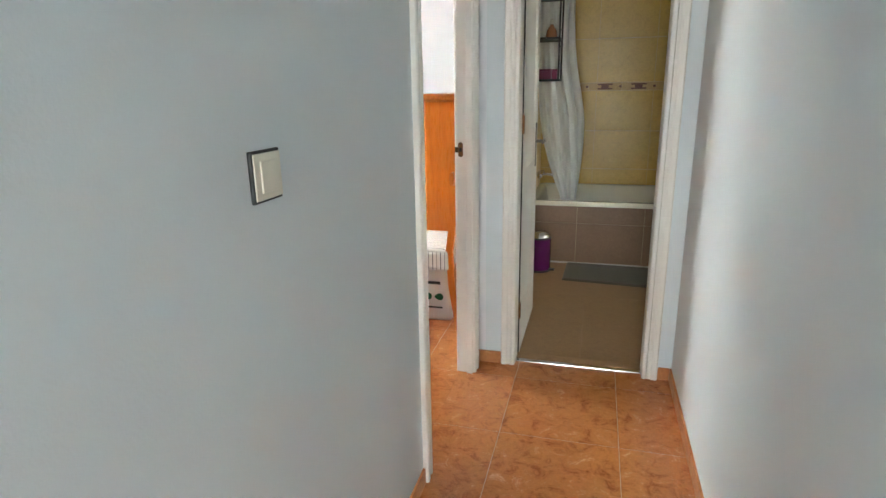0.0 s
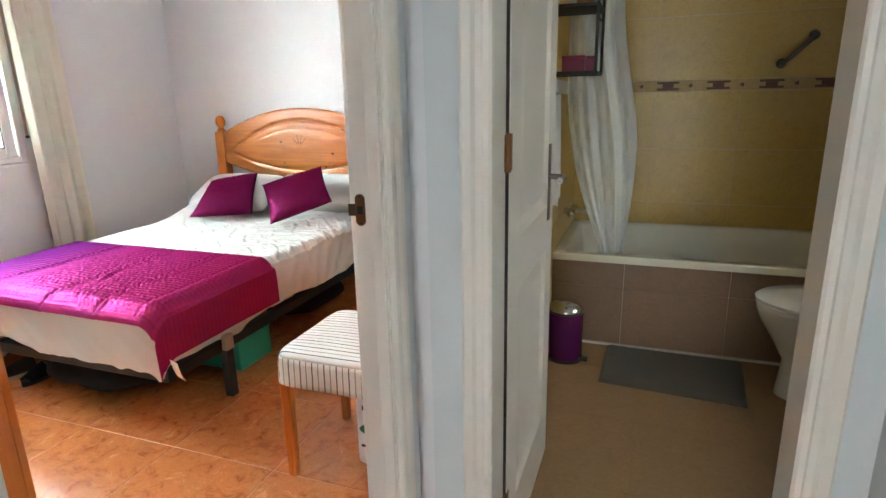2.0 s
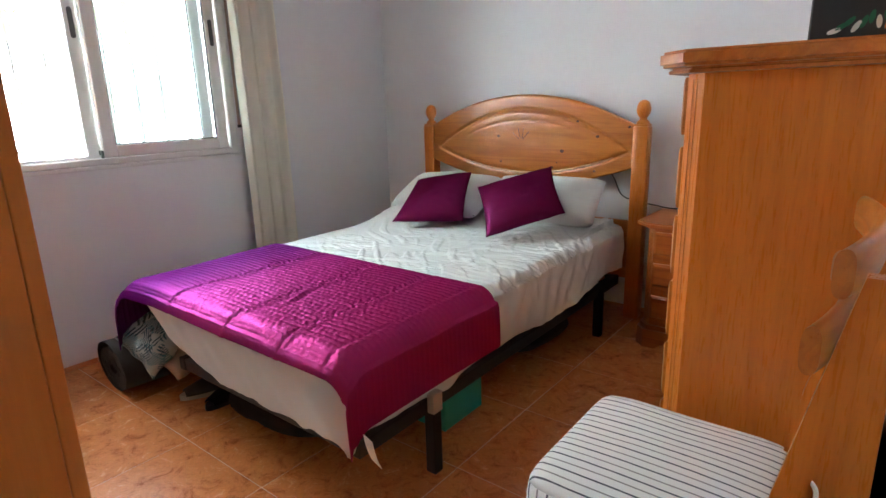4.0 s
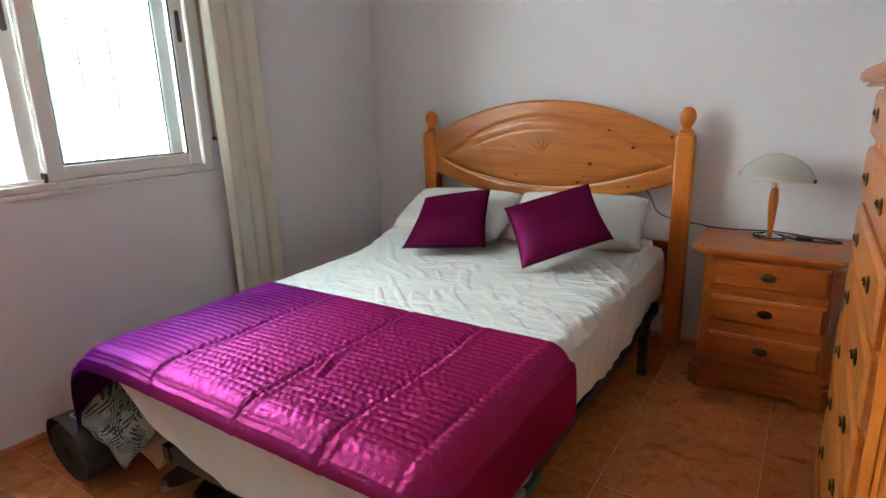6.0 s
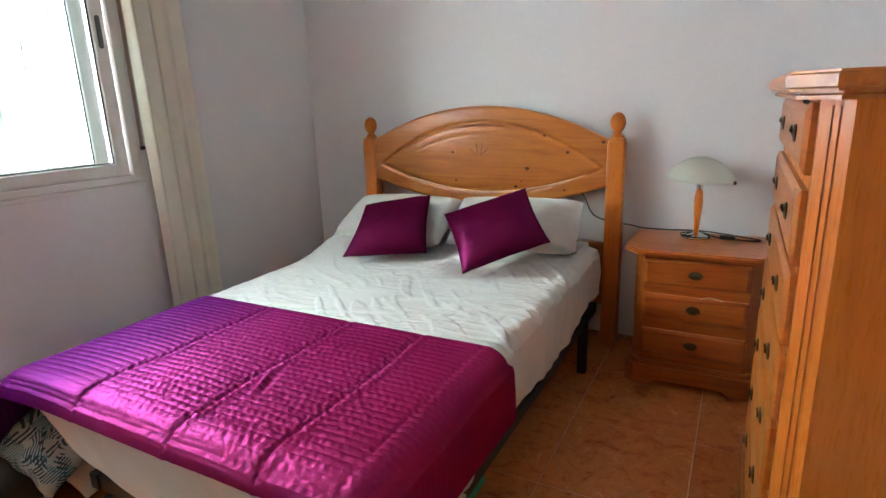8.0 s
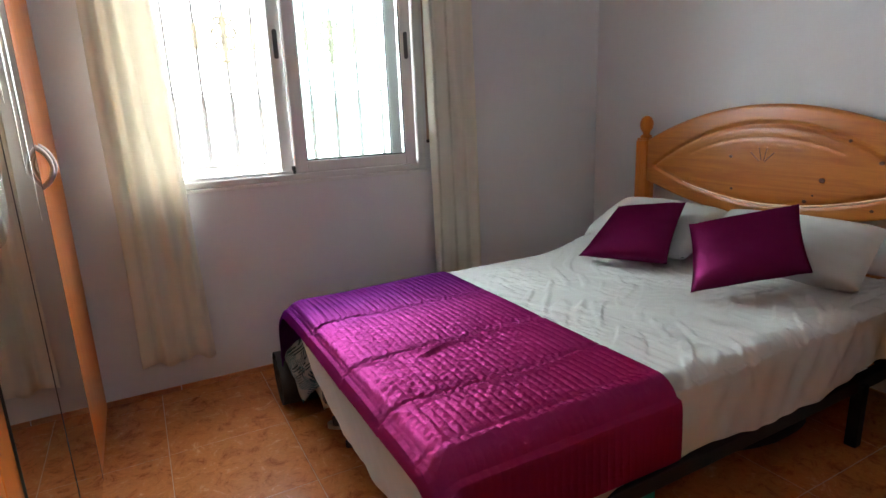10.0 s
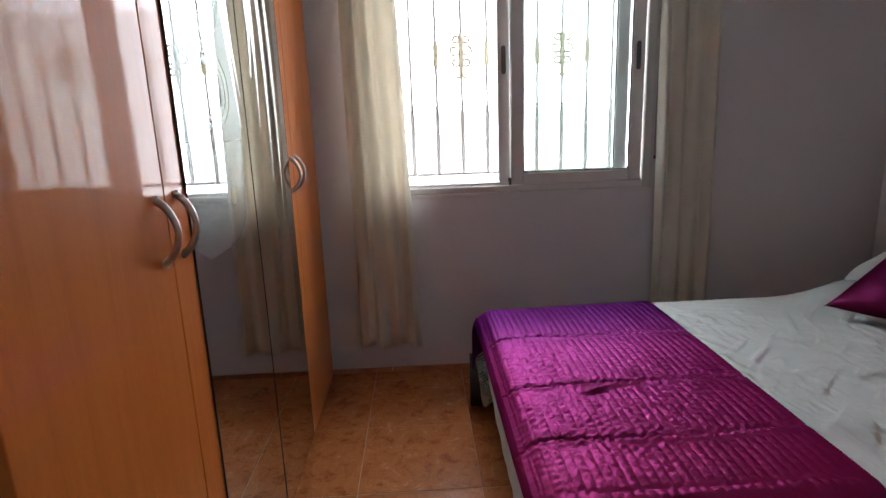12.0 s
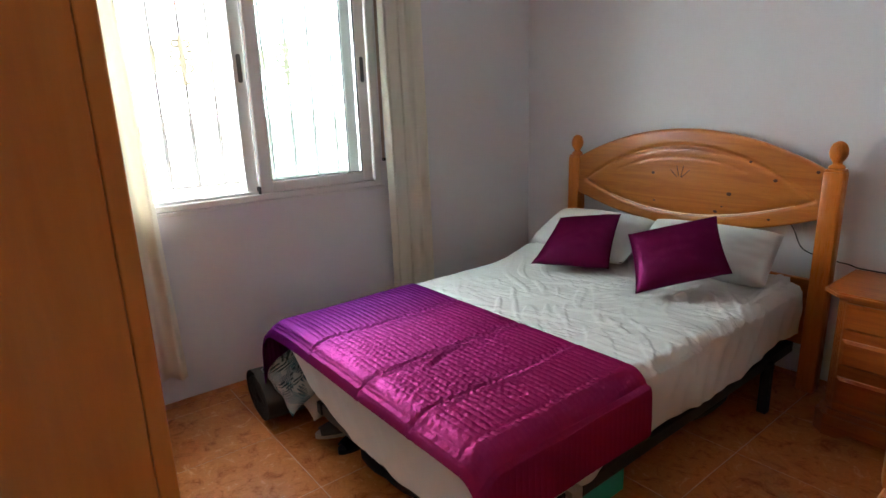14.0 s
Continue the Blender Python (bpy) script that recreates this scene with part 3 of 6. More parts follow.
# ---- the window ----
def window():
    w = thing("window_1", -3.80, 5.27, 0.958, "white aluminium sliding window, one sash slid open", "window", kind="structure")
    y0, y1, z0, z1 = 4.567, 5.978, 0.938, 2.098
    xf = WX + 0.006
    f = bmesh.new()
    t = 0.042
    box(f, -3.87, xf, y0, y0 + t, z0, z1, bevel=0.003, seg=1)
    box(f, -3.87, xf, y1 - t, y1, z0, z1, bevel=0.003, seg=1)
    box(f, -3.87, xf, y0 + t, y1 - t, z0, z0 + 0.030, bevel=0.003, seg=1)
    box(f, -3.87, xf, y0 + t, y1 - t, z1 - t, z1, bevel=0.003, seg=1)
    part("window_frame", f, M_PVC, w)
    # raised track rails along the bottom
    for x in (-3.818, -3.850):
        part("track", bx(x - 0.003, x + 0.003, y0 + t, y1 - t, z0 + 0.030, z0 + 0.044), M_PVC, w)

    def sash(xa, xb, ya, yb, handle_y):
        za, zb, s = z0 + 0.032, z1 - 0.044, 0.062
        bm = bmesh.new()
        box(bm, xa, xb, ya, ya + s, za, zb, bevel=0.004, seg=1)
        box(bm, xa, xb, yb - s, yb, za, zb, bevel=0.004, seg=1)
        box(bm, xa, xb, ya + s, yb - s, za, za + 0.055, bevel=0.004, seg=1)
        box(bm, xa, xb, ya + s, yb - s, zb - 0.055, zb, bevel=0.004, seg=1)
        so = part("sash", bm, M_PVC, w)
        xm = (xa + xb) / 2
        g = part("pane", bx(xm - 0.003, xm + 0.003, ya + s - 0.006, yb - s + 0.006, za + 0.049, zb - 0.049), M_GLASS, so)
        g.visible_shadow = False
        bm = bmesh.new()
        for a, b, c, d in ((ya + s, ya + s + 0.005, za + 0.055, zb - 0.055), (yb - s - 0.005, yb - s, za + 0.055, zb - 0.055), (ya + s + 0.005, yb - s - 0.005, za + 0.055, za + 0.060)):
            box(bm, xb - 0.010, xb - 0.006, a, b, c, d)
        part("gasket", bm, M_RUBBER, so)
        bm = bmesh.new()
        pts = [(handle_y + 0.011 * math.cos(k * math.pi / 8), 1.569 + (0.055 if math.sin(k * math.pi / 8) > 0 else -0.055) + 0.011 * math.sin(k * math.pi / 8)) for k in range(16)]
        prism(bm, pts, "x", xb - 0.001, xb + 0.003)
        part("latch", bm, M_SLOT, so, "dark grey recessed latch")
        return so
    sash(-3.832, -3.806, 5.276, 5.930, 5.897)
    sash(-3.864, -3.838, 5.216, 5.865, 5.246)
    part("end_seal", bx(-3.832, -3.803, 5.264, 5.275, 0.963, 1.003), M_RUBBER, w)
    part("window_sill", bx(WX, WX + 0.010, 4.55, 5.995, 0.918, 0.9355, bevel=0.003), M_PVC, w)
    # roller-blind strap beside the frame
    b = thing("blind_strap", WX + 0.006, 6.01, 1.1, "beige roller-blind strap with a dark clip beside the window", "blind strap")
    part("strap", bx(WX + 0.004, WX + 0.007, 5.990, 6.006, 1.09, 2.2), M_STRAP, b)
    part("clip", bx(WX + 0.002, WX + 0.014, 5.988, 6.008, 1.074, 1.09, bevel=0.002), M_BLACKPLASTIC, b)


window()


def curtain(name, y0, y1, x, z0, z1, folds, seed, label, flare=0.0, sway=0.0):
    bm = bmesh.new()

    def fn(u, v):
        z = z0 + (z1 - z0) * v
        f = 1 + flare * (1 - v)
        yc = (y0 + y1) / 2
        y = yc + (y0 + (y1 - y0) * u - yc) * f + 0.012 * n3(u * 3, v * 2, seed)
        ph = u * folds * 2 * math.pi + 1.3 * n3(u * 2.5, v * 1.1, seed + 4)
        amp = 0.017 * (0.75 + 0.7 * n3(u * 4, v * 1.5, seed + 9))
        hem = 0.012 * math.sin(ph * 0.5) if v < 0.02 else 0
        return (x + amp * math.sin(ph) + 0.0025 * math.sin(1.7 * ph + seed), y + sway * (1 - v), z + hem)
    sheet_grid(bm, 110, 60, fn)
    c = part("cloth", bm, M_CURTAIN, None, smooth=True, sharp=0)
    m = c.modifiers.new("hem", "SOLIDIFY")
    m.thickness = 0.0012
    c.name = name
    return tagged(c, label, "curtain", "window curtains")


curtain("curtain", 4.485, 4.730, -3.715, 0.175, 2.28, 3.6, 3, "cream voile curtain hanging in soft folds beside the window", 0.26, 0.035)
curtain("curtain", 5.965, 6.235, -3.715, 0.155, 2.28, 3.5, 11, "cream voile curtain hanging beside the window behind the bed", 0.10, 0.02)
rod = thing("curtain_rod", -3.715, 5.3, 2.29, "plain wooden curtain rod above the window", "curtain rod")
part("pole", tube(bmesh.new(), [(-3.715, 4.3, 2.30), (-3.715, 6.35, 2.30)], 0.012, 12), M_PINE_Y, rod, smooth=True)
for yy in (4.36, 6.3):
    part("bracket", bx(WX, -3.705, yy - 0.008, yy + 0.008, 2.287, 2.300, bevel=0.002), M_PINE_Y, rod)


def grille():
    g = thing("window_grille", -4.06, 5.3, 1.0, "cream-painted wrought-iron window grille with cast ornaments", "window grille")
    xg = -4.075
    first = 5.061 - 5 * 0.133
    for i in range(13):
        y = first + i * 0.133
        bm = bmesh.new()
        lathe(bm, [(0.0125, 1.00), (0.0125, 1.325), (0.0075, 1.352), (0.012, 1.360), (0.0070, 1.367), (0.0070, 2.16)], xg, y, 8)
        b = part("bar", bm, M_GRILLE, g, smooth=True)
        k = i - 5
        if k % 4 in (1, 3):
            cm = bmesh.new()
            lathe(cm, [(0.009, 1.565), (0.015, 1.575), (0.0165, 1.60), (0.013, 1.612), (0.017, 1.625), (0.013, 1.64), (0.016, 1.655), (0.014, 1.675), (0.009, 1.685)], xg, y, 10)
            part("collar", cm, M_COLLAR, b, smooth=True)
        if k % 4 == 0:
            om = bmesh.new()
            lathe(om, [(0.008, 1.50), (0.017, 1.512), (0.010, 1.53), (0.018, 1.60), (0.012, 1.64), (0.019, 1.69), (0.008, 1.735)], xg, y, 10)
            for s in (-1, 1):
                for cz, rr, turn in ((1.645, 0.028, 1), (1.695, 0.020, -1), (1.585, 0.022, 1)):
                    pts = [(xg, y + s * (0.006 + rr + rr * math.cos(a) * (1 - q / 30)), cz + turn * rr * math.sin(a) * (1 - q / 30)) for q, a in enumerate([math.pi + j * 0.42 for j in range(14)])]
                    tube(om, pts, 0.0070, 6)
                tube(om, [(xg, y, 1.505), (xg, y + s * 0.02, 1.512), (xg, y + s * 0.038, 1.505)], 0.006, 6, [1, 1.2, 0.4])
            part("ornament", om, M_COLLAR, b, smooth=True)
    for z in (1.008, 2.15):
        part("rail", bx(xg - 0.006, xg + 0.006, first - 0.02, first + 12 * 0.133 + 0.02, z - 0.008, z + 0.008, bevel=0.002), M_GRILLE, g)
    part("rail", bx(xg - 0.0022, xg + 0.0022, first - 0.02, first + 12 * 0.133 + 0.02, 1.3575, 1.3625), M_GRILLE, g)
    for y in (first - 0.014, first + 12 * 0.133 + 0.014):
        for z in (1.008, 2.15):
            part("fixing", bx(-4.081, -4.05, y - 0.006, y + 0.006, z - 0.006, z + 0.006), M_GRILLE, g)


grille()


def backdrops():
    whole("backdrop_west", bx(-6.35, -6.3, 0, 10, -0.12, 2.30), glowing("sunlit_white_wall", (0.97, 0.98, 1.0), WALL_WEST), "blank white sunlit distance beyond the bedroom window", "backdrop", kind="structure")
    whole("backdrop_sky", bx(-6.35, -6.3, 0, 10, 2.301, 8), glowing("bright_sky_west", (0.92, 0.96, 1.0), SKY_WEST), "blank bright sky beyond the bedroom window", "backdrop", kind="structure")
    # unseen glowing sheet added to fill the hall with light
    whole("backdrop_south", bx(-1.6, 1.0, -1.65, -1.6, -0.12, 4), glowing("hall_fill_glow", (0.93, 0.97, 1.0), FILL_SOUTH), "added glowing sheet, out of view, that lights the hall", "backdrop", kind="structure")
    # unseen warm sheet added to brighten the bathroom
    whole("backdrop_east", bx(2.6, 2.65, 4.3, 7.2, -0.12, 4), glowing("bath_fill_glow", (1.0, 0.93, 0.80), FILL_EAST), "added glowing sheet, out of view, that lights the bathroom", "backdrop", kind="structure")


backdrops()


# ---- bedroom things: the bed ----
def headboard_and_bed():
    b = thing("bed", -2.597, 6.0, 0, "honey pine bed with arched headboard and black steel base", "bed")
    zt = lambda x: 1.212 - 0.168 * ((x + 2.597) / 0.655) ** 2
    zb = lambda x: 0.700 + 0.118 * ((x + 2.597) / 0.655) ** 2
    gt = lambda x: 1.127 - 0.225 * ((x + 2.585) / 0.628) ** 2
    gb = lambda x: 0.769 + 0.138 * ((x + 2.585) / 0.628) ** 2
    nx, nz = 150, 70
    xa, xb = -3.258, -1.938

    def front(u, v):
        x = xa + (xb - xa) * u
        z = zb(x) + (zt(x) - zb(x)) * v
        y = 7.068
        a, c = gt(x), gb(x)
        if a > c:
            dt, db = z - a, c - z
            for d in (dt, db):
                y += 0.0075 * math.exp(-(d / 0.0085) ** 2)
            inside = max(0.0, min(1.0, min(-dt, -db) / 0.028))
            y -= 0.004 * inside
            d2 = z - (a - 0.058)
            if -0.36 < x + 2.62 < 0.36:
                y += 0.0022 * math.exp(-(d2 / 0.005) ** 2)
        e = min(v, 1 - v)
        y += 0.010 * max(0.0, 1 - e / 0.03) ** 2
        return (x, y, z)
    bm = bmesh.new()
    vs = [[bm.verts.new(front(i / nx, j / nz)) for i in range(nx + 1)] for j in range(nz + 1)]
    bk = [[bm.verts.new((v.co.x, 7.102, v.co.z)) for v in row] for row in (vs[0], vs[-1])]
    for j in range(nz):
        for i in range(nx):
            bm.faces.new((vs[j][i], vs[j][i + 1], vs[j + 1][i + 1], vs[j + 1][i]))
    for row, back in ((vs[0], bk[0]), (vs[-1], bk[1])):
        for i in range(nx):
            bm.faces.new((row[i], row[i + 1], back[i + 1], back[i]))
    for i in range(nx):
        bm.faces.new((bk[0][i], bk[0][i + 1], bk[1][i + 1], bk[1][i]))
    panel = part("headboard_panel", bm, M_PINE, b, smooth=True, sharp=60)
    # knots in the pine and the incised sprig
    for x, z, r in ((-2.334, 0.952, 0.011), (-2.395, 0.858, 0.009), (-2.365, 0.886, 0.005), (-2.128, 1.035, 0.009), (-2.245, 1.115, 0.007), (-1.958, 1.085, 0.008), (-2.735, 0.880, 0.007), (-2.750, 1.030, 0.009), (-2.14, 0.85, 0.007)):
        k = bmesh.new()
        yy = 7.0625
        lathe(k, [(r, 0), (r * 0.9, 0.0012), (r * 0.3, 0.0014)], 0, 0, 12, Matrix.Translation((x, yy - 0.003, z - 0.053)) @ pose(0, 0, 0, 90) @ Matrix.Diagonal((1.15, 0.9, 1, 1)))
        part("knot", k, M_KNOT, panel)
    for dx0, dz0, dx1, dz1 in ((-0.062, 0.022, -0.022, -0.014), (-0.026, 0.048, -0.012, -0.010), (0.012, 0.046, 0.000, -0.012), (0.045, 0.026, 0.004, -0.016)):
        part("incised_line", tube(bmesh.new(), [(-2.592 + dx0, 7.0634, 0.977 + dz0), (-2.592 + dx1, 7.0634, 0.977 + dz1)], 0.0022, 6), M_KNOT, panel)
    # a pale tube paints the window's highlight along the lower groove
    bead = [(x, 7.0705, gb(x)) for x in [-3.02 + 0.98 * k / 40 for k in range(41)]]
    part("bead", tube(bmesh.new(), bead, 0.0055, 8, [min(1, 0.25 + 0.15 * min(k, 40 - k)) for k in range(41)]), M_GROOVE_GLINT, panel, "pale bead painted as the highlight along the lower curve", smooth=True)
    for x in (-3.294, -1.902):
        bm = bmesh.new()
        box(bm, x - 0.039, x + 0.039, 7.058, 7.132, 0, 1.036, bevel=0.008, seg=2)
        box(bm, x - 0.036, x + 0.036, 7.061, 7.129, 1.034, 1.048, bevel=0.006, seg=2)
        p = part("post", bm, M_PINE_Z, b, smooth=True)
        f = lathe(bmesh.new(), [(0.030, 1.047), (0.033, 1.054), (0.028, 1.062), (0.019, 1.068), (0.018, 1.076), (0.024, 1.084), (0.032, 1.098), (0.036, 1.116), (0.034, 1.136), (0.026, 1.154), (0.013, 1.164), (0.004, 1.166)], x, 7.095, 24)
        part("finial", f, M_PINE_Z, p, smooth=True)
    part("lower_rail", bx(-3.256, -1.940, 7.080, 7.105, 0.22, 0.54, bevel=0.004), M_PINE, b)

    f = b
    for x in (-2.92, -1.965):
        part("side_rail", bx(x - 0.018, x + 0.018, 5.075, 6.99, 0.212, 0.262, bevel=0.004), M_BLACK, f)
    for y in (5.095, 6.97, 6.0):
        part("cross_rail", bx(-2.901, -1.984, y - 0.016, y + 0.016, 0.212, 0.260, bevel=0.004), M_BLACK, f)
    for i in range(14):
        y = 5.16 + i * 0.131
        part("slat", bx(-2.901, -1.984, y - 0.030, y + 0.030, 0.2622, 0.270, bevel=0.002, seg=1), M_PINE, f)
    for x, y in ((-1.938, 5.390), (-1.950, 6.735), (-2.92, 5.390), (-2.92, 6.735)):
        bm = bx(x - 0.020, x + 0.020, y - 0.020, y + 0.020, 0, 0.242, bevel=0.004)
        leg = part("leg", bm, M_BLACK, f)
        if y < 6 and x > -2:
            part("clamp", bx(x - 0.004, x + 0.0235, y - 0.023, y + 0.023, 0.222, 0.290, bevel=0.003), M_SATINSTEEL, leg, "grey metal clamp")
    m = bx(-2.95, -1.965, 5.075, 7.045, 0.271, 0.495, bevel=0.05, seg=4)
    whole("mattress", m, M_SHEET, "white mattress on the black steel base of the bed", "mattress", smooth=True)


headboard_and_bed()

BXL, BXR, BYF, BYH = -3.330, -1.948, 5.045, 7.052       # edges of the made bed
TOP = 0.516


def sag(x, y):
    """The window side of the foot droops past the mattress."""
    a = max(0.0, min(1.0, (-2.86 - x) / 0.44))
    b = max(0.0, min(1.0, (5.75 - y) / 0.55))
    return 0.010 * a * a * (3 - 2 * a) * b * b * (3 - 2 * b)


def bed_point(u, v, lift=0.0, r=0.055, west=0.0, round_west=0.135):
    """Cloth laid on the bed: u across from the middle of the bed, v from the foot edge to the head; past an edge it hangs down."""
    half = (BXR - BXL) / 2
    cx = (BXL + BXR) / 2

    def fold(d, r):
        out = r + lift
        # d: how far past the start of the rounding; gives (outward, down)
        if d <= 0:
            return d, 0.0
        arc = out * math.pi / 2
        if d < arc:
            a = d / out
            return out * math.sin(a), out * (1 - math.cos(a))
        return out + 0.0 * (d - arc), out + (d - arc)
    s = 1 if u >= 0 else -1
    rs = r if s > 0 else round_west
    reach = half - rs - (west if s < 0 else 0.0)
    ox, dz = fold(abs(u) - reach, rs)
    x = cx + s * (reach + ox)
    oy, dz2 = fold(-(v - r), r)
    y = BYF + r - oy
    return x, y, TOP + lift - dz - dz2 - sag(x, y), dz, dz2


def wrinkle(x, y):
    """Soft swells and long drawn creases in three directions, each in its own patches."""
    w = 0.010 * n3(x, y, 2.0, 2.2) + 0.004 * n3(x, y, 5.0, 5.5)
    for turn, seed, along, across, high in ((0.35, 1.0, 3.2, 19.0, 0.036), (-0.75, 7.0, 4.0, 25.0, 0.030), (1.25, 13.0, 5.0, 30.0, 0.024), (0.05, 19.0, 5.5, 40.0, 0.016)):
        p = math.cos(turn) * x + math.sin(turn) * y
        q = math.cos(turn) * y - math.sin(turn) * x
        q += 0.05 * n3(p * 3.0, q * 2.0, seed + 2)
        patch = max(0.0, min(1.0, 0.55 + 1.8 * n3(x, y, seed + 5, 3.2)))
        w += high * patch * min(0.24, max(0.0, n3(p * along, q * across, seed) - 0.03))
    near = max(0.0, min(1.0, (x + 3.1) / 0.5)) * 0.6 + 0.4
    return w * near


def bedding():
    bm = bmesh.new()
    U0, U1, V0, V1 = -0.735, 0.905, -0.222, 1.98

    def fn(p, q):
        hem = V0 + 0.09 * max(0.0, 1 - p / 0.2) + 0.020 * n3(p, 0, 3.0, 7.0) + 0.010 * n3(p, 0, 6.0, 19.0)
        v = hem + (V1 - hem) * q
        # beneath the throw the cloth is tucked in on the window side
        k = max(0.0, min(1.0, (0.74 - v) / 0.2))
        lo = U0 + 0.27 * k * k * (3 - 2 * k) + 0.30 * max(0.0, -v / 0.225) ** 0.9
        u = lo + (U1 - lo) * p
        if u > 0.5:
            v_h = 0.03 * n3(v, 0, 3.0, 2.0) + 0.018 * n3(v, 0, 8.0, 6.0)
            u = 0.5 + (u - 0.5) * (1 + v_h * 3)
        x, y, z, dx, dy = bed_point(u, v)
        w = wrinkle(x, y)
        if dx > 0.03:
            x += (1 if u > 0 else -1) * (0.006 + 0.014 * n3(y, z * 0.5, 1.0, 7.0) + 0.010 * n3(y - 0.6 * z, z * 0.3, 4, 14.0))
        if dy > 0.03:
            y -= 0.006 + 0.011 * n3(x, z * 0.6, 2.0, 5.0) + 0.006 * n3(x + z, z * 0.4, 5.0, 13.0)
        # the cloth rises over the pillows at the head
        rise = max(0.0, min(1.0, (y - 6.45) / 0.30))
        z += (0.035 * rise * rise) * (1 if dx == 0 else 0.3)
        left = max(0.0, min(1.0, (-2.82 - x) / 0.3)) * max(0.0, min(1.0, (y - 6.30) / 0.45))
        z += 0.075 * left * left * (3 - 2 * left)
        if y < 5.73:
            w = -0.012 - 0.004 * (5.73 - y)
        return (x, y, max(z + (w if dx < 0.04 and dy < 0.04 else 0), 0.240))
    sheet_grid(bm, 380, 480, fn)
    whole("fitted_sheet", bm, M_SHEET, "rumpled white cotton sheet over the mattress", "sheet", smooth=True, sharp=0)

    # quilted throw across the foot of the bed
    bm = bmesh.new()
    U0, U1, V0, V1 = -0.865, 0.895, -0.052, 0.705
    folds = [(-0.62, 0.0), (-0.22, 0.0050), (0.14, 0.0085), (0.43, 0.0070), (0.63, 0.0025), (0.95, 0.0)]

    def fn2(p, q):
        u, v = U0 + (U1 - U0) * p, V0 + (V1 - V0) * q
        v += 0.010 * n3(u, 0, 6.0, 1.6) * (1 - q) + 0.005 * n3(u, 0, 9.0, 1.3) * q
        x, y, z, dx, dy = bed_point(u, v, 0.020, west=0.045, round_west=0.11)
        # stitched rows run across the bed; the filling swells between them
        row = v / 0.0235 + 0.10 * n3(u, v, 2.0, 4.0)
        k = math.floor(row)
        hill = abs(math.sin(math.pi * row))
        hang = max(0.0, min(1.0, (u - 0.58) / 0.10))
        mid = max(0.0, 1 - abs((u - 0.24) / 0.55) ** 2.5) * (1 - 0.55 * q) * (0.75 + 0.9 * n3(u * 3.2, v * 4.0, 12.0))
        mid = max(0.0, min(1.0, mid))
        rel = hill ** 0.5 * 0.0027 * (1 - 0.35 * mid) * (1 - 0.6 * hang)
        # drawn-in puckers, alternating from row to row
        zig = math.sin(2 * math.pi * (u / 0.024 + 0.5 * k + 0.9 * n3(u, k * 7.3, 1.0, 6.0) + 0.3 * (row - k)))
        rel += hill * zig * 0.0015 * mid * (1 + 0.8 * n3(u * 9, k * 3.1, 5.0))
        rel += (0.0024 * n3(x * 62, y * 48, 8.0) + 0.0015 * n3(x * 34 + 9, y * 90, 2.0)) * (0.12 + mid) * (1 - hang)
        # old folds: sharp puckered valleys, the cloth swelling between
        for (c0, _), (c1, _) in zip(folds, folds[1:]):
            if c0 <= u < c1:
                t = (u - c0) / (c1 - c0)
                rel += (0.009 if c1 < 0.6 else 0.004) * (math.sin(math.pi * t) ** 0.8 - 0.5) * (1 - 0.25 * q)
        for cu, dep in folds:
            d = u - cu - 0.022 * n3(v, cu, 1.0, 4.0) - 0.006 * math.sin(math.pi * row) * (1 if k % 2 else -1)
            rel += 0.9 * dep * n3(u * 95, v * 70, 4.0) * math.exp(-(d / 0.024) ** 2)
            rel += -dep * math.exp(-(d / 0.008) ** 2) + 0.6 * dep * math.exp(-((d - 0.022) / 0.012) ** 2)
        # one short pinched crease
        d = math.hypot((u - 0.19 + 0.35 * (v - 0.24)) / 0.008, (v - 0.255) / 0.055)
        rel += 0.009 * math.exp(-d * d) - 0.006 * math.exp(-(math.hypot((u - 0.212 + 0.35 * (v - 0.24)) / 0.010, (v - 0.255) / 0.055)) ** 2)
        rel += 0.006 * n3(x, y, 1.0, 2.6)
        rel = max(rel, -0.010) * (0.25 + 0.75 * min(1.0, q / 0.07, (1 - q) / 0.03))
        if dx > 0.05:
            x += (1 if u > 0 else -1) * (0.012 + rel + 0.014 * n3(y, z, 1.0, 4.0) + 0.10 * (dx - 0.05) * (0.35 if u > 0 else 0.15))
        else:
            z += rel
        if dy > 0.03:
            y -= 0.010
        return (x, y, z)
    sheet_grid(bm, 540, 330, fn2)
    t = thing("throw", -2.62, 5.4, 0.56, "purple to crimson quilted satin throw across the foot of the bed", "throw")
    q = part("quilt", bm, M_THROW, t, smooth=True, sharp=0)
    m = q.modifiers.new("body", "SOLIDIFY")
    m.thickness, m.offset = 0.006, -1
    lab = bmesh.new()
    sheet_grid(lab, 6, 8, lambda u, v: (-1.872 + 0.034 * u + 0.03 * v, 5.026 - 0.006 * math.sin(3 * v) , 0.350 - 0.062 * v - 0.012 * u + 0.004 * math.sin(5 * v)))
    sl = part("care_label", lab, M_TOWEL, t, "white cloth care label", smooth=True)
    sl.modifiers.new("body", "SOLIDIFY").thickness = 0.0006


bedding()


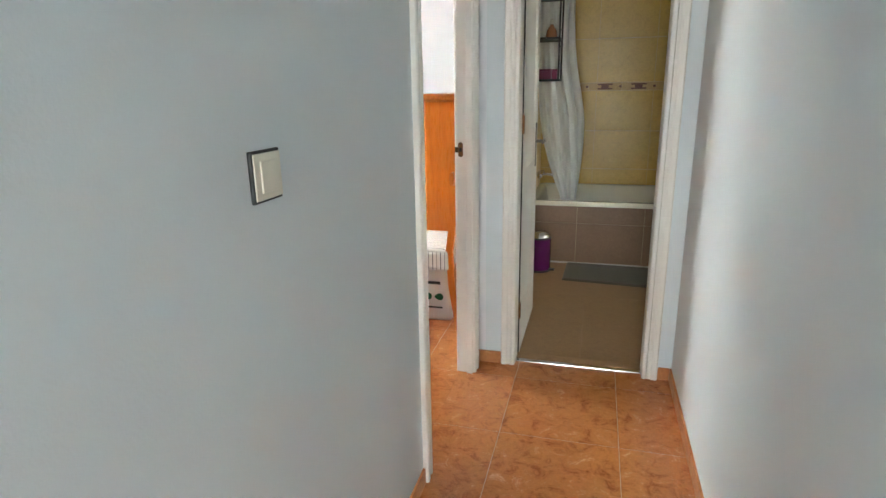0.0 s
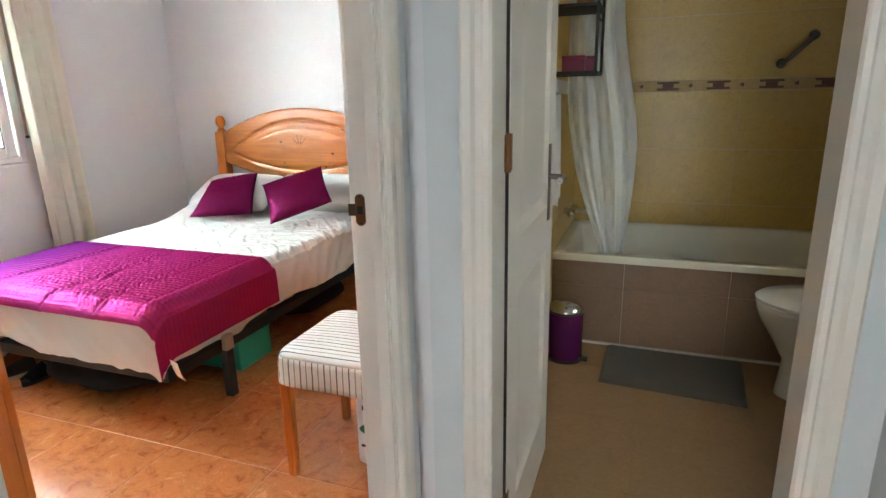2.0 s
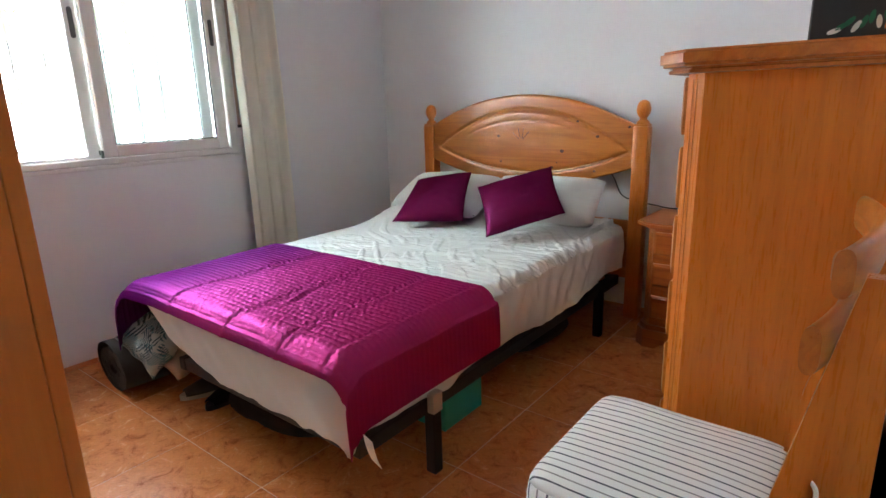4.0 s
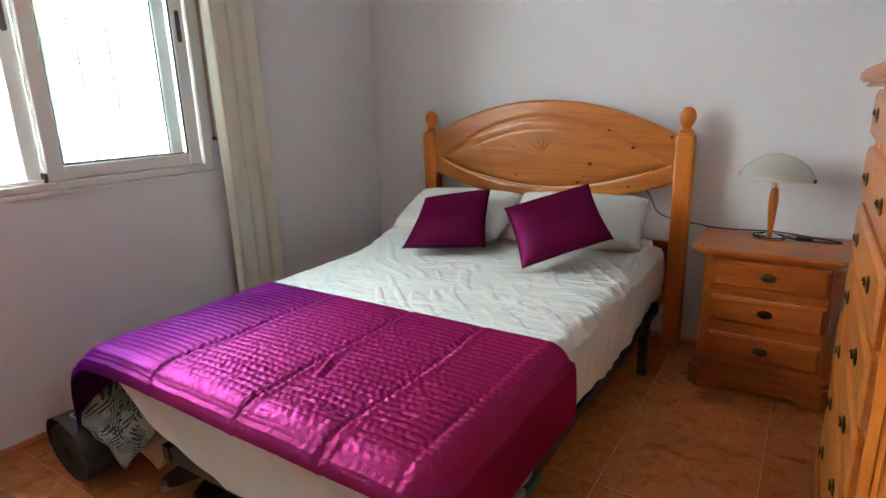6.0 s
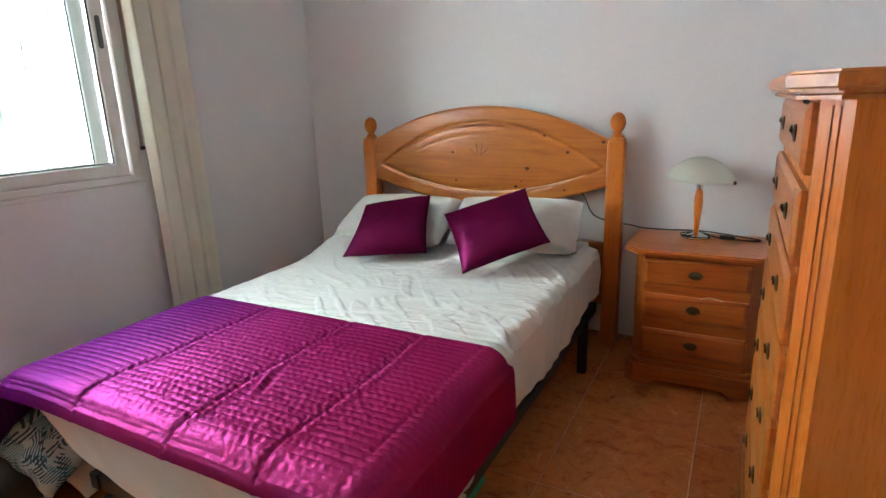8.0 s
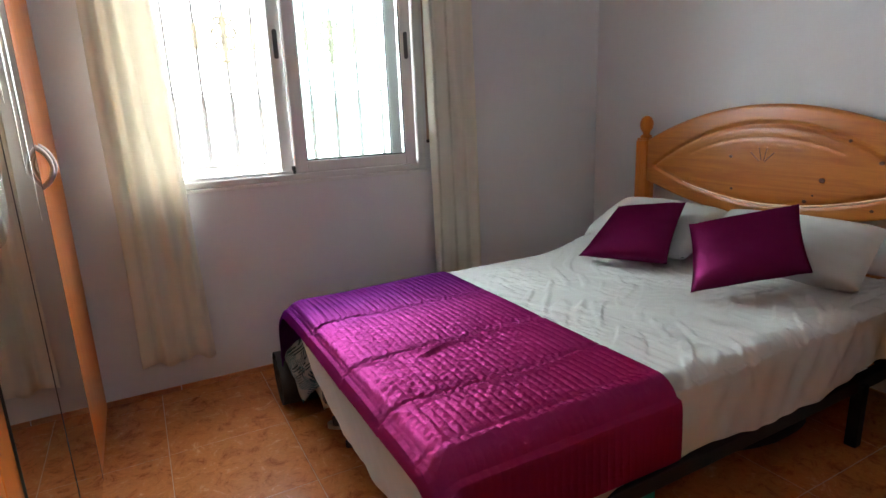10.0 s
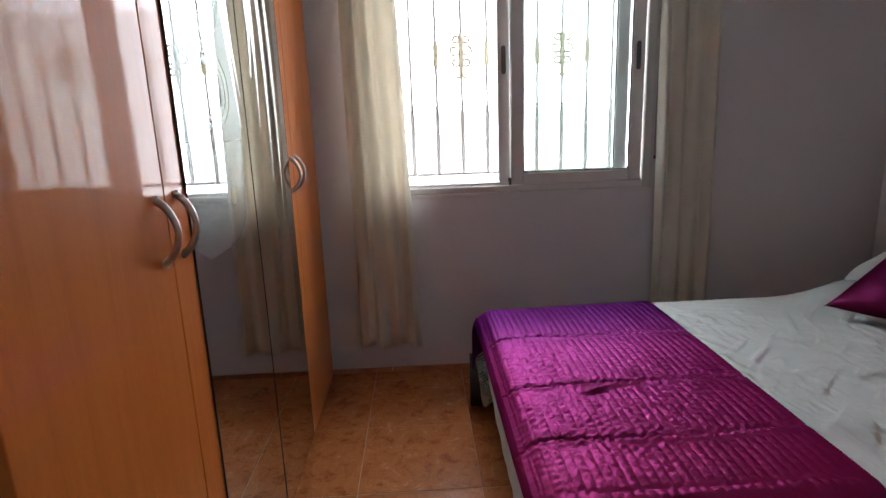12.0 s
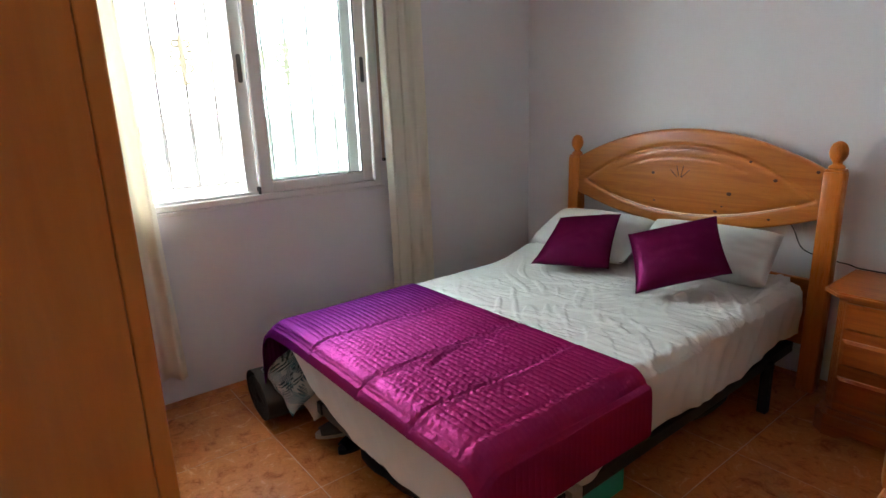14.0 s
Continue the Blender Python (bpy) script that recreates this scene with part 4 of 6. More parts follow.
def pillow_mesh(corner_bl, corner_br, corner_tr, corner_tl, thick, puff=0.5, seed=0, n=30, droop=0.06, soft=0.0):
    """A stuffed cushion spanned by four corners."""
    bl, br, tr, tl = (Vector(c) for c in (corner_bl, corner_br, corner_tr, corner_tl))
    nrm = (br - bl).cross(tl - bl).normalized()
    bm = bmesh.new()
    sides = []
    for sgn in (1, -1):
        rows = []
        for j in range(n + 1):
            row = []
            for i in range(n + 1):
                u, v = i / n, j / n
                a, c = 2 * u - 1, 2 * v - 1
                # edges drawn in between the corners
                pu = 0.5 + 0.5 * a * (1 - droop * (1 - c * c))
                pv = 0.5 + 0.5 * c * (1 - droop * (1 - a * a))
                k = soft * (a * c) ** 4
                pu = 0.5 + (pu - 0.5) * (1 - k)
                pv = 0.5 + (pv - 0.5) * (1 - k)
                p = bl * (1 - pu) * (1 - pv) + br * pu * (1 - pv) + tr * pu * pv + tl * (1 - pu) * pv
                h = max(0.0, (1 - abs(a) ** 2.6) * (1 - abs(c) ** 2.6)) ** puff
                wr = 1 + 0.12 * n3(u * 3, v * 3, seed + sgn) + 0.05 * n3(u * 9, v * 9, seed)
                row.append(p + nrm * sgn * thick / 2 * h * wr)
            rows.append(row)
        sides.append(rows)
    top = [[bm.verts.new(p) for p in row] for row in sides[0]]
    bot = [[top[j][i] if i in (0, n) or j in (0, n) else bm.verts.new(sides[1][j][i]) for i in range(n + 1)] for j in range(n + 1)]
    for j in range(n):
        for i in range(n):
            bm.faces.new((top[j][i], top[j][i + 1], top[j + 1][i + 1], top[j + 1][i]))
            bm.faces.new((bot[j][i], bot[j + 1][i], bot[j + 1][i + 1], bot[j][i + 1]))
    return bm


def pillows():
    p = pillow_mesh((-3.25, 6.62, 0.575), (-2.63, 6.62, 0.575), (-2.62, 6.90, 0.745), (-3.22, 6.90, 0.735), 0.15, 0.34, 2, 30, 0.012, 0.0)
    whole("pillow", p, M_SHEET, "plump white cotton pillow against the headboard", "pillow", "bed pillows", smooth=True, sharp=0)
    p = pillow_mesh((-2.62, 6.69, 0.575), (-1.988, 6.71, 0.575), (-2.005, 6.90, 0.768), (-2.62, 6.90, 0.755), 0.15, 0.34, 6, 30, 0.012, 0.0)
    whole("pillow", p, M_SHEET, "plump white cotton pillow against the headboard", "pillow", "bed pillows", smooth=True, sharp=0)
    c = pillow_mesh((-2.975, 6.335, 0.56), (-2.63, 6.52, 0.565), (-2.700, 6.705, 0.805), (-3.055, 6.66, 0.745), 0.12, 0.55, 9)
    whole("cushion", c, M_CUSHION, "small plum satin scatter cushion tilted against the pillows", "cushion", "satin cushions", smooth=True, sharp=0)
    c = pillow_mesh((-2.355, 6.325, 0.55), (-2.045, 6.53, 0.665), (-2.225, 6.725, 0.855), (-2.535, 6.52, 0.755), 0.12, 0.55, 14)
    whole("cushion", c, M_CUSHION, "small plum satin scatter cushion tilted against the pillows", "cushion", "satin cushions", smooth=True, sharp=0)


pillows()


# ---- under the bed ----
def under_bed():
    # rolled rug: a spiral of pile
    bm = bmesh.new()
    cx, cz, th = -3.445, 0.105, 0.0205
    turns, steps = 4.2, 130
    inner, outer = [], []
    for i in range(steps + 1):
        a = turns * 2 * math.pi * i / steps
        r = 0.016 + 0.0207 * a / (2 * math.pi)
        for lst, rr in ((inner, r), (outer, r + th)):
            lst.append((cx + 1.38 * rr * math.cos(a), cz + 0.82 * rr * math.sin(a)))
    y0, y1 = 5.018, 5.95
    rows = []
    for i in range(steps + 1):
        dy = 0.006 * n3(i * 0.4, 0, 3)
        rows.append([bm.verts.new((inner[i][0], y0 + dy, inner[i][1])), bm.verts.new((outer[i][0], y0 + dy, outer[i][1])), bm.verts.new((outer[i][0] + 0.01, y1, outer[i][1])), bm.verts.new((inner[i][0] + 0.01, y1, inner[i][1]))])
    for a, b in zip(rows, rows[1:]):
        for k in range(4):
            bm.faces.new((a[k], a[(k + 1) % 4], b[(k + 1) % 4], b[k]))
    bm.faces.new(rows[0])
    bm.faces.new(rows[-1][::-1])
    lo = min(v.co.z for v in bm.verts)
    bmesh.ops.translate(bm, verts=bm.verts[:], vec=(0, 0, 0.001 - lo))
    rug = thing("rolled_rug", cx, 5.4, 0, "dark grey rolled-up rug on the floor under the bed", "rug")
    turned = Matrix.Translation((cx, y0, 0)) @ pose(0, 0, 0, 0, 0, -5) @ Matrix.Translation((-cx, -y0, 0))
    bm.transform(turned)
    part("rolled_layer", bm, M_ROLL, rug, smooth=True)
    bm = bmesh.new()
    shell = [[1.38 * rr * math.cos(a), 0.82 * rr * math.sin(a)] for rr in (0.1240, 0.1270) for a in [2 * math.pi * k / 48 for k in range(48)]]
    vs = [bm.verts.new((cx + p[0], y0 - 0.004 + (y1 - y0) * e, max(0.0008, cz + 0.0 + p[1]))) for e in (0, 1) for p in shell]
    for k in range(48):
        j = (k + 1) % 48
        for q in ((k, j, 96 + j, 96 + k), (48 + k, 144 + k, 144 + j, 48 + j), (k, 48 + k, 48 + j, j), (96 + k, 96 + j, 144 + j, 144 + k)):
            bm.faces.new([vs[i] for i in q])
    bm.transform(turned)
    part("backing", bm, M_BACKING, rug, "grey woven rug backing", smooth=True)

    bm = pillow_mesh((-3.40, 5.035, 0.245), (-3.11, 5.04, 0.125), (-3.02, 5.16, 0.29), (-3.34, 5.19, 0.345), 0.12, 0.6, 21, 24)
    for v in bm.verts:
        v.co += Vector((0.012 * n3(v.co.x, v.co.y, v.co.z, 14), 0.014 * n3(v.co.z, v.co.x, v.co.y, 15), 0.010 * n3(v.co.y, v.co.z, v.co.x, 13)))
        v.co.z = max(v.co.z, 0.004)
    whole("leaf_print_cushion", bm, M_LEAF, "crumpled teal leaf-print cushion stuffed under the bed on the rug", "cushion", smooth=True, sharp=0)

    bm = pillow_mesh((-3.18, 5.10, 0.16), (-3.03, 5.10, 0.12), (-3.03, 5.30, 0.20), (-3.20, 5.30, 0.25), 0.10, 0.6, 31, 18)
    for v in bm.verts:
        v.co.z = max(v.co.z, 0.10)
    blanket = whole("folded_blanket", bm, M_TAUPE, "beige folded blanket tucked under the bed", "blanket", smooth=True, sharp=0)
    # soft black holdall
    bm = bmesh.new()
    bmesh.ops.create_icosphere(bm, subdivisions=4, radius=1)
    for v in bm.verts:
        c = v.co.copy()
        k = 1 + 0.16 * n3(c.x, c.y, c.z, 1.8) + 0.06 * n3(c.x, c.y, c.z, 5)
        v.co = Vector((-2.58 + 0.38 * k * c.x, 5.43 + 0.28 * k * c.y, max(0.001, 0.098 + 0.12 * k * c.z)))
    whole("holdall", bm, M_BLACKCLOTH, "slumped black fabric holdall on the floor under the bed", "bag", smooth=True, sharp=0)
    bm = bmesh.new()
    bmesh.ops.create_icosphere(bm, subdivisions=4, radius=1)
    for v in bm.verts:
        c = v.co.copy()
        k = 1 + 0.2 * n3(c.x, c.y, c.z + 4, 1.8)
        v.co = Vector((-2.25 + 0.22 * k * c.x, 6.45 + 0.28 * k * c.y, max(0.001, 0.10 + 0.11 * k * c.z)))
    whole("holdall", bm, M_BLACKCLOTH, "slumped black fabric holdall on the floor under the bed", "bag", smooth=True, sharp=0)

    def slipper(x, y, rz, upper, sole, label):
        s = thing("slipper", x, y, 0, label, "slipper", "slippers under the bed")
        m = pose(x, y, 0, 0, 0, rz)

        def outline(a, grow):
            cx, cy = math.cos(a), math.sin(a)
            return (cy * (0.046 + 0.008 * cx + grow) , cx * (0.128 + grow))
        bm = bmesh.new()
        prism(bm, [outline(2 * math.pi * k / 24, 0) for k in range(24)], "z", 0.0005, 0.022)
        bm.transform(m)
        part("sole", bm, sole, s)
        bm = bmesh.new()

        def fn(u, v):
            t = 0.02 + 0.15 * v
            yy = -0.128 + t
            w = 0.047 * math.sqrt(max(0.02, 1 - (yy / 0.134) ** 2)) + 0.004
            a = math.pi * u
            return (w * math.cos(a), yy, 0.022 + (0.018 + 0.045 * v) * math.sin(a))
        sheet_grid(bm, 16, 12, fn)
        bm.transform(m)
        o = part("upper", bm, upper, s, smooth=True)
        o.modifiers.new("body", "SOLIDIFY").thickness = 0.006
        return s
    slipper(-3.065, 5.25, -14, M_GREY, M_TAUPE, "grey felt slipper with a beige sole under the bed")
    slipper(-2.94, 5.27, 8, M_BLACKCLOTH, M_BLACKPLASTIC, "black fabric slipper on the floor under the bed")
    # turquoise storage box with a lid
    g = thing("storage_box", -2.22, 5.76, 0, "turquoise cardboard storage box on the floor under the bed", "box")
    part("body", bx(-2.345, -2.045, 5.585, 5.825, 0.0, 0.150, bevel=0.003, seg=1), M_GREEN, g)
    part("lid", bx(-2.350, -2.040, 5.580, 5.830, 0.1505, 0.195, bevel=0.004, seg=1), M_GREEN, g)


under_bed()


# ---- nightstand and lamp ----
def canted(x0, x1, y0, y1, c, back=True):
    """A rectangle whose two front corners (low y) are cut off."""
    return [(x0 + c, y0), (x1 - c, y0), (x1, y0 + c), (x1, y1), (x0, y1), (x0, y0 + c)]


def oval_pull(bm_parent, x, y, z, axis):
    """Dark oval back plate with a small drop ring; axis is the way that it faces."""
    m = Matrix.Translation((x, y, z)) @ (pose(0, 0, 0, 90) if axis == "-y" else pose(0, 0, 0, 0, -90) @ pose(0, 0, 0, 0, 0, 90))
    s = Matrix.Diagonal((1.0, 0.68, 1, 1))
    p = bmesh.new()
    lathe(p, [(0.0275, 0), (0.0275, 0.002), (0.022, 0.0045), (0.012, 0.005), (0.006, 0.0075), (0.002, 0.008)], 0, 0, 20, m @ s)
    plate = part("pull_plate", p, M_BRONZE, bm_parent, "dark bronze oval drawer pull", smooth=True)
    r = bmesh.new()
    pts = [m @ Vector((0.019 * math.cos(a), -0.002 - 0.012 * math.sin(a), 0.009)) for a in [math.pi * k / 10 for k in range(11)]]
    tube(r, pts, 0.0022, 6)
    part("drop_ring", r, M_BRONZE, bm_parent, smooth=True)


def drawer_front(x0, x1, z0, z1, y, depth, edge=0.012):
    """A drawer front facing -y with a moulded, bevelled edge."""
    bm = bmesh.new()
    rings = [((x0, x1, z0, z1), y + depth), ((x0, x1, z0, z1), y + 0.008), ((x0 + 0.004, x1 - 0.004, z0 + 0.004, z1 - 0.004), y + 0.005), ((x0 + edge, x1 - edge, z0 + edge, z1 - edge), y), ]
    prev = None
    for (a, b, c, d), yy in rings:
        ring = [bm.verts.new(p) for p in ((a, yy, c), (b, yy, c), (b, yy, d), (a, yy, d))]
        if prev:
            for i in range(4):
                bm.faces.new((prev[i], prev[(i + 1) % 4], ring[(i + 1) % 4], ring[i]))
        else:
            bm.faces.new(ring)
        prev = ring
    bm.faces.new(prev)
    return bm


def nightstand():
    n = thing("nightstand", -1.50, 7.0, 0, "red-brown pine nightstand with three drawers and canted corners", "nightstand")
    x0, x1, y0, y1 = -1.742, -1.258, 6.835, 7.175
    part("carcass", prism(bmesh.new(), canted(x0, x1, y0, y1, 0.038), "z", 0.105, 0.628), M_CHESTNUT, n)
    # plinth with a shaped foot cut-out
    pl = bmesh.new()
    px0, px1, py = -1.765, -1.235, 6.808
    zc = lambda x: 0.0 if abs(x + 1.5) > 0.165 else (0.030 if abs(x + 1.5) < 0.13 else 0.030 * (0.165 - abs(x + 1.5)) / 0.035)
    xs = [px0 + 0.042 + (px1 - px0 - 0.084) * k / 40 for k in range(41)]
    pts = [(xs[0], 0.095)] + [(x, zc(x)) for x in xs] + [(xs[-1], 0.095)]
    prism(pl, pts, "y", py, py + 0.022)
    for s in (-1, 1):
        a = px0 if s < 0 else px1
        prism(pl, [(a - s * 0.042, py), (a, py + 0.042), (a, 7.178), (a - s * 0.02, 7.178), (a - s * 0.02, py + 0.05), (a - s * 0.05, py + 0.022)], "z", 0, 0.095)
    part("plinth", pl, M_CHESTNUT, n)
    part("plinth_moulding", prism(bmesh.new(), canted(-1.756, -1.244, 6.820, 7.178, 0.042), "z", 0.0952, 0.118), M_CHESTNUT, n)
    t = bmesh.new()
    prism(t, canted(-1.788, -1.212, 6.785, 7.190, 0.060), "z", 0.636, 0.656)
    prism(t, canted(-1.776, -1.224, 6.798, 7.190, 0.055), "z", 0.6285, 0.6362)
    bmesh.ops.bevel(t, geom=[e for e in t.edges if abs(e.verts[0].co.z - e.verts[1].co.z) < 1e-4 and e.verts[0].co.z > 0.65], offset=0.006, segments=2, affect="EDGES")
    part("top", t, M_CHESTNUT, n)
    for z0, z1 in ((0.492, 0.606), (0.330, 0.446), (0.160, 0.276)):
        d = part("drawer", drawer_front(-1.700, -1.300, z0, z1, 6.816, 0.019), M_CHESTNUT, n)
        oval_pull(d, -1.500, 6.816, (z0 + z1) / 2, "-y")
    for x in (-1.728, -1.272):
        for k in (-1, 0, 1):
            s = -1 if x < -1.5 else 1
            cx, cy = x0 + 0.019 if s < 0 else x1 - 0.019, y0 + 0.019
            bm = tube(bmesh.new(), [(cx + s * k * 0.007 - 0 * s, cy + k * 0.007 * (1 if s > 0 else 1) * (1), 0.14), (cx + s * k * 0.007, cy + k * 0.007, 0.60)], 0.0022, 6)
            part("flute", bm, M_CHESTNUT, n)
    # a slip of paper caught in the drawer
    p = bmesh.new()
    sheet_grid(p, 10, 5, lambda u, v: (-1.475 + 0.085 * u, 6.741 + 0.004 * math.sin(6 * u) - 0.012 * v, 0.4215 + 0.010 * math.sin(math.pi * u) + 0.006 * v))
    o = whole("paper_slip", p, M_TOWEL, "crumpled white paper slip caught on a nightstand drawer", "paper", smooth=True)
    o.modifiers.new("body", "SOLIDIFY").thickness = 0.0008


nightstand()
bpy.data.objects["nightstand"].location.y -= 0.071
bpy.data.objects["nightstand"].scale.z = 0.942


def table_lamp():
    cx, cy, z = -1.528, 7.020, 0.618
    L = thing("table_lamp", cx, cy, z, "table lamp with a frosted glass dome shade and pale wooden stem", "lamp")
    part("base", lathe(bmesh.new(), [(0.064, z + 0.0005), (0.066, z + 0.006), (0.060, z + 0.011), (0.030, z + 0.015), (0.014, z + 0.021)], cx, cy, 36), M_CHROME, L, "polished chrome base", smooth=True)
    part("stem", lathe(bmesh.new(), [(0.010, z + 0.020), (0.013, z + 0.07), (0.0175, z + 0.13), (0.0185, z + 0.17), (0.015, z + 0.205), (0.012, z + 0.215)], cx, cy, 20), M_PINE_Z, L, "pale varnished wood", smooth=True)
    part("socket", lathe(bmesh.new(), [(0.013, z + 0.2152), (0.014, z + 0.218), (0.014, z + 0.236), (0.010, z + 0.240), (0.010, z + 0.29)], cx, cy, 18), M_CHROME, L, smooth=True)
    # dome, tipped a little
    bm = bmesh.new()
    R, h = 0.168, 0.098
    m = Matrix.Translation((cx, cy, z + 0.258)) @ pose(0, 0, 0, 0, 4.0, 0)
    prof = []
    for k in range(15):
        a = math.radians(62) * (1 - k / 14)
        prof.append((max(0.002, 0.168 * math.sin(a) / math.sin(math.radians(62)) * 0.87), (math.cos(a) - math.cos(math.radians(62))) * R * 1.10))
    rings = []
    for r, zz in prof:
        rings.append([bm.verts.new(m @ Vector((r * math.cos(2 * math.pi * i / 40), r * math.sin(2 * math.pi * i / 40), zz))) for i in range(40)])
    for a, b in zip(rings, rings[1:]):
        for i in range(40):
            bm.faces.new((a[i], a[(i + 1) % 40], b[(i + 1) % 40], b[i]))
    bm.faces.new(rings[-1])
    sh = part("shade", bm, M_FROST, L, "frosted white glass shade", smooth=True, sharp=0)
    sh.modifiers.new("body", "SOLIDIFY").thickness = 0.004
    for s in (-1, 1):
        bm = lathe(bmesh.new(), [(0.008, 0), (0.009, 0.006), (0.006, 0.012)], 0, 0, 12, m @ Matrix.Translation((s * 0.13, -0.05 * s, 0.004)) @ pose(0, 0, 0, 0, 90))
        part("shade_clip", bm, M_BRASS, L)
    # flex with its switch, lying on the nightstand
    pts = []
    for k in range(34):
        a = 2 * math.pi * k / 26 + 2.2
        pts.append((cx + 0.060 * math.cos(a), cy - 0.030 + 0.045 * math.sin(a), z + 0.014 if 5 < k < 24 else z + 0.018))
    pts += [(cx + 0.05, cy + 0.02, z + 0.006), (cx + 0.09, cy + 0.0, z + 0.004), (cx + 0.125, cy - 0.012, z + 0.005), (cx + 0.19, cy - 0.018, z + 0.004), (cx + 0.245, cy - 0.012, z + 0.004), (cx + 0.25, cy + 0.01, z + 0.004), (cx + 0.18, cy + 0.045, z + 0.005), (cx + 0.06, cy + 0.075, z + 0.010), (cx - 0.03, cy + 0.085, z + 0.010), (cx - 0.14, cy + 0.092, z + 0.004), (cx - 0.245, cy + 0.098, z + 0.004), (cx - 0.29, cy + 0.125, z + 0.006), (cx - 0.36, cy + 0.130, z + 0.012), (-1.96, 7.15, z + 0.024), (-2.02, 7.15, 0.67), (-2.06, 7.15, 0.75), (-2.10, 7.15, 0.79), (-2.2, 7.15, 0.81)]
    part("flex", tube(bmesh.new(), smooth_line(pts, 5), 0.0032, 6), M_CORD, L, "black flex", smooth=True)
    part("inline_switch", bx(cx + 0.095, cx + 0.158, cy - 0.024, cy - 0.002, z + 0.001, z + 0.019, bevel=0.006), M_BLACKPLASTIC, L)


def smooth_line(pts, n):
    """Catmull-Rom through the points."""
    pts = [Vector(p) for p in pts]
    out = []
    for i in range(len(pts) - 1):
        p0, p1, p2, p3 = pts[max(i - 1, 0)], pts[i], pts[i + 1], pts[min(i + 2, len(pts) - 1)]
        for k in range(n):
            t = k / n
            out.append(0.5 * (2 * p1 + (p2 - p0) * t + (2 * p0 - 5 * p1 + 4 * p2 - p3) * t * t + (3 * p1 - p0 - 3 * p2 + p3) * t ** 3))
    out.append(pts[-1])
    return out


table_lamp()


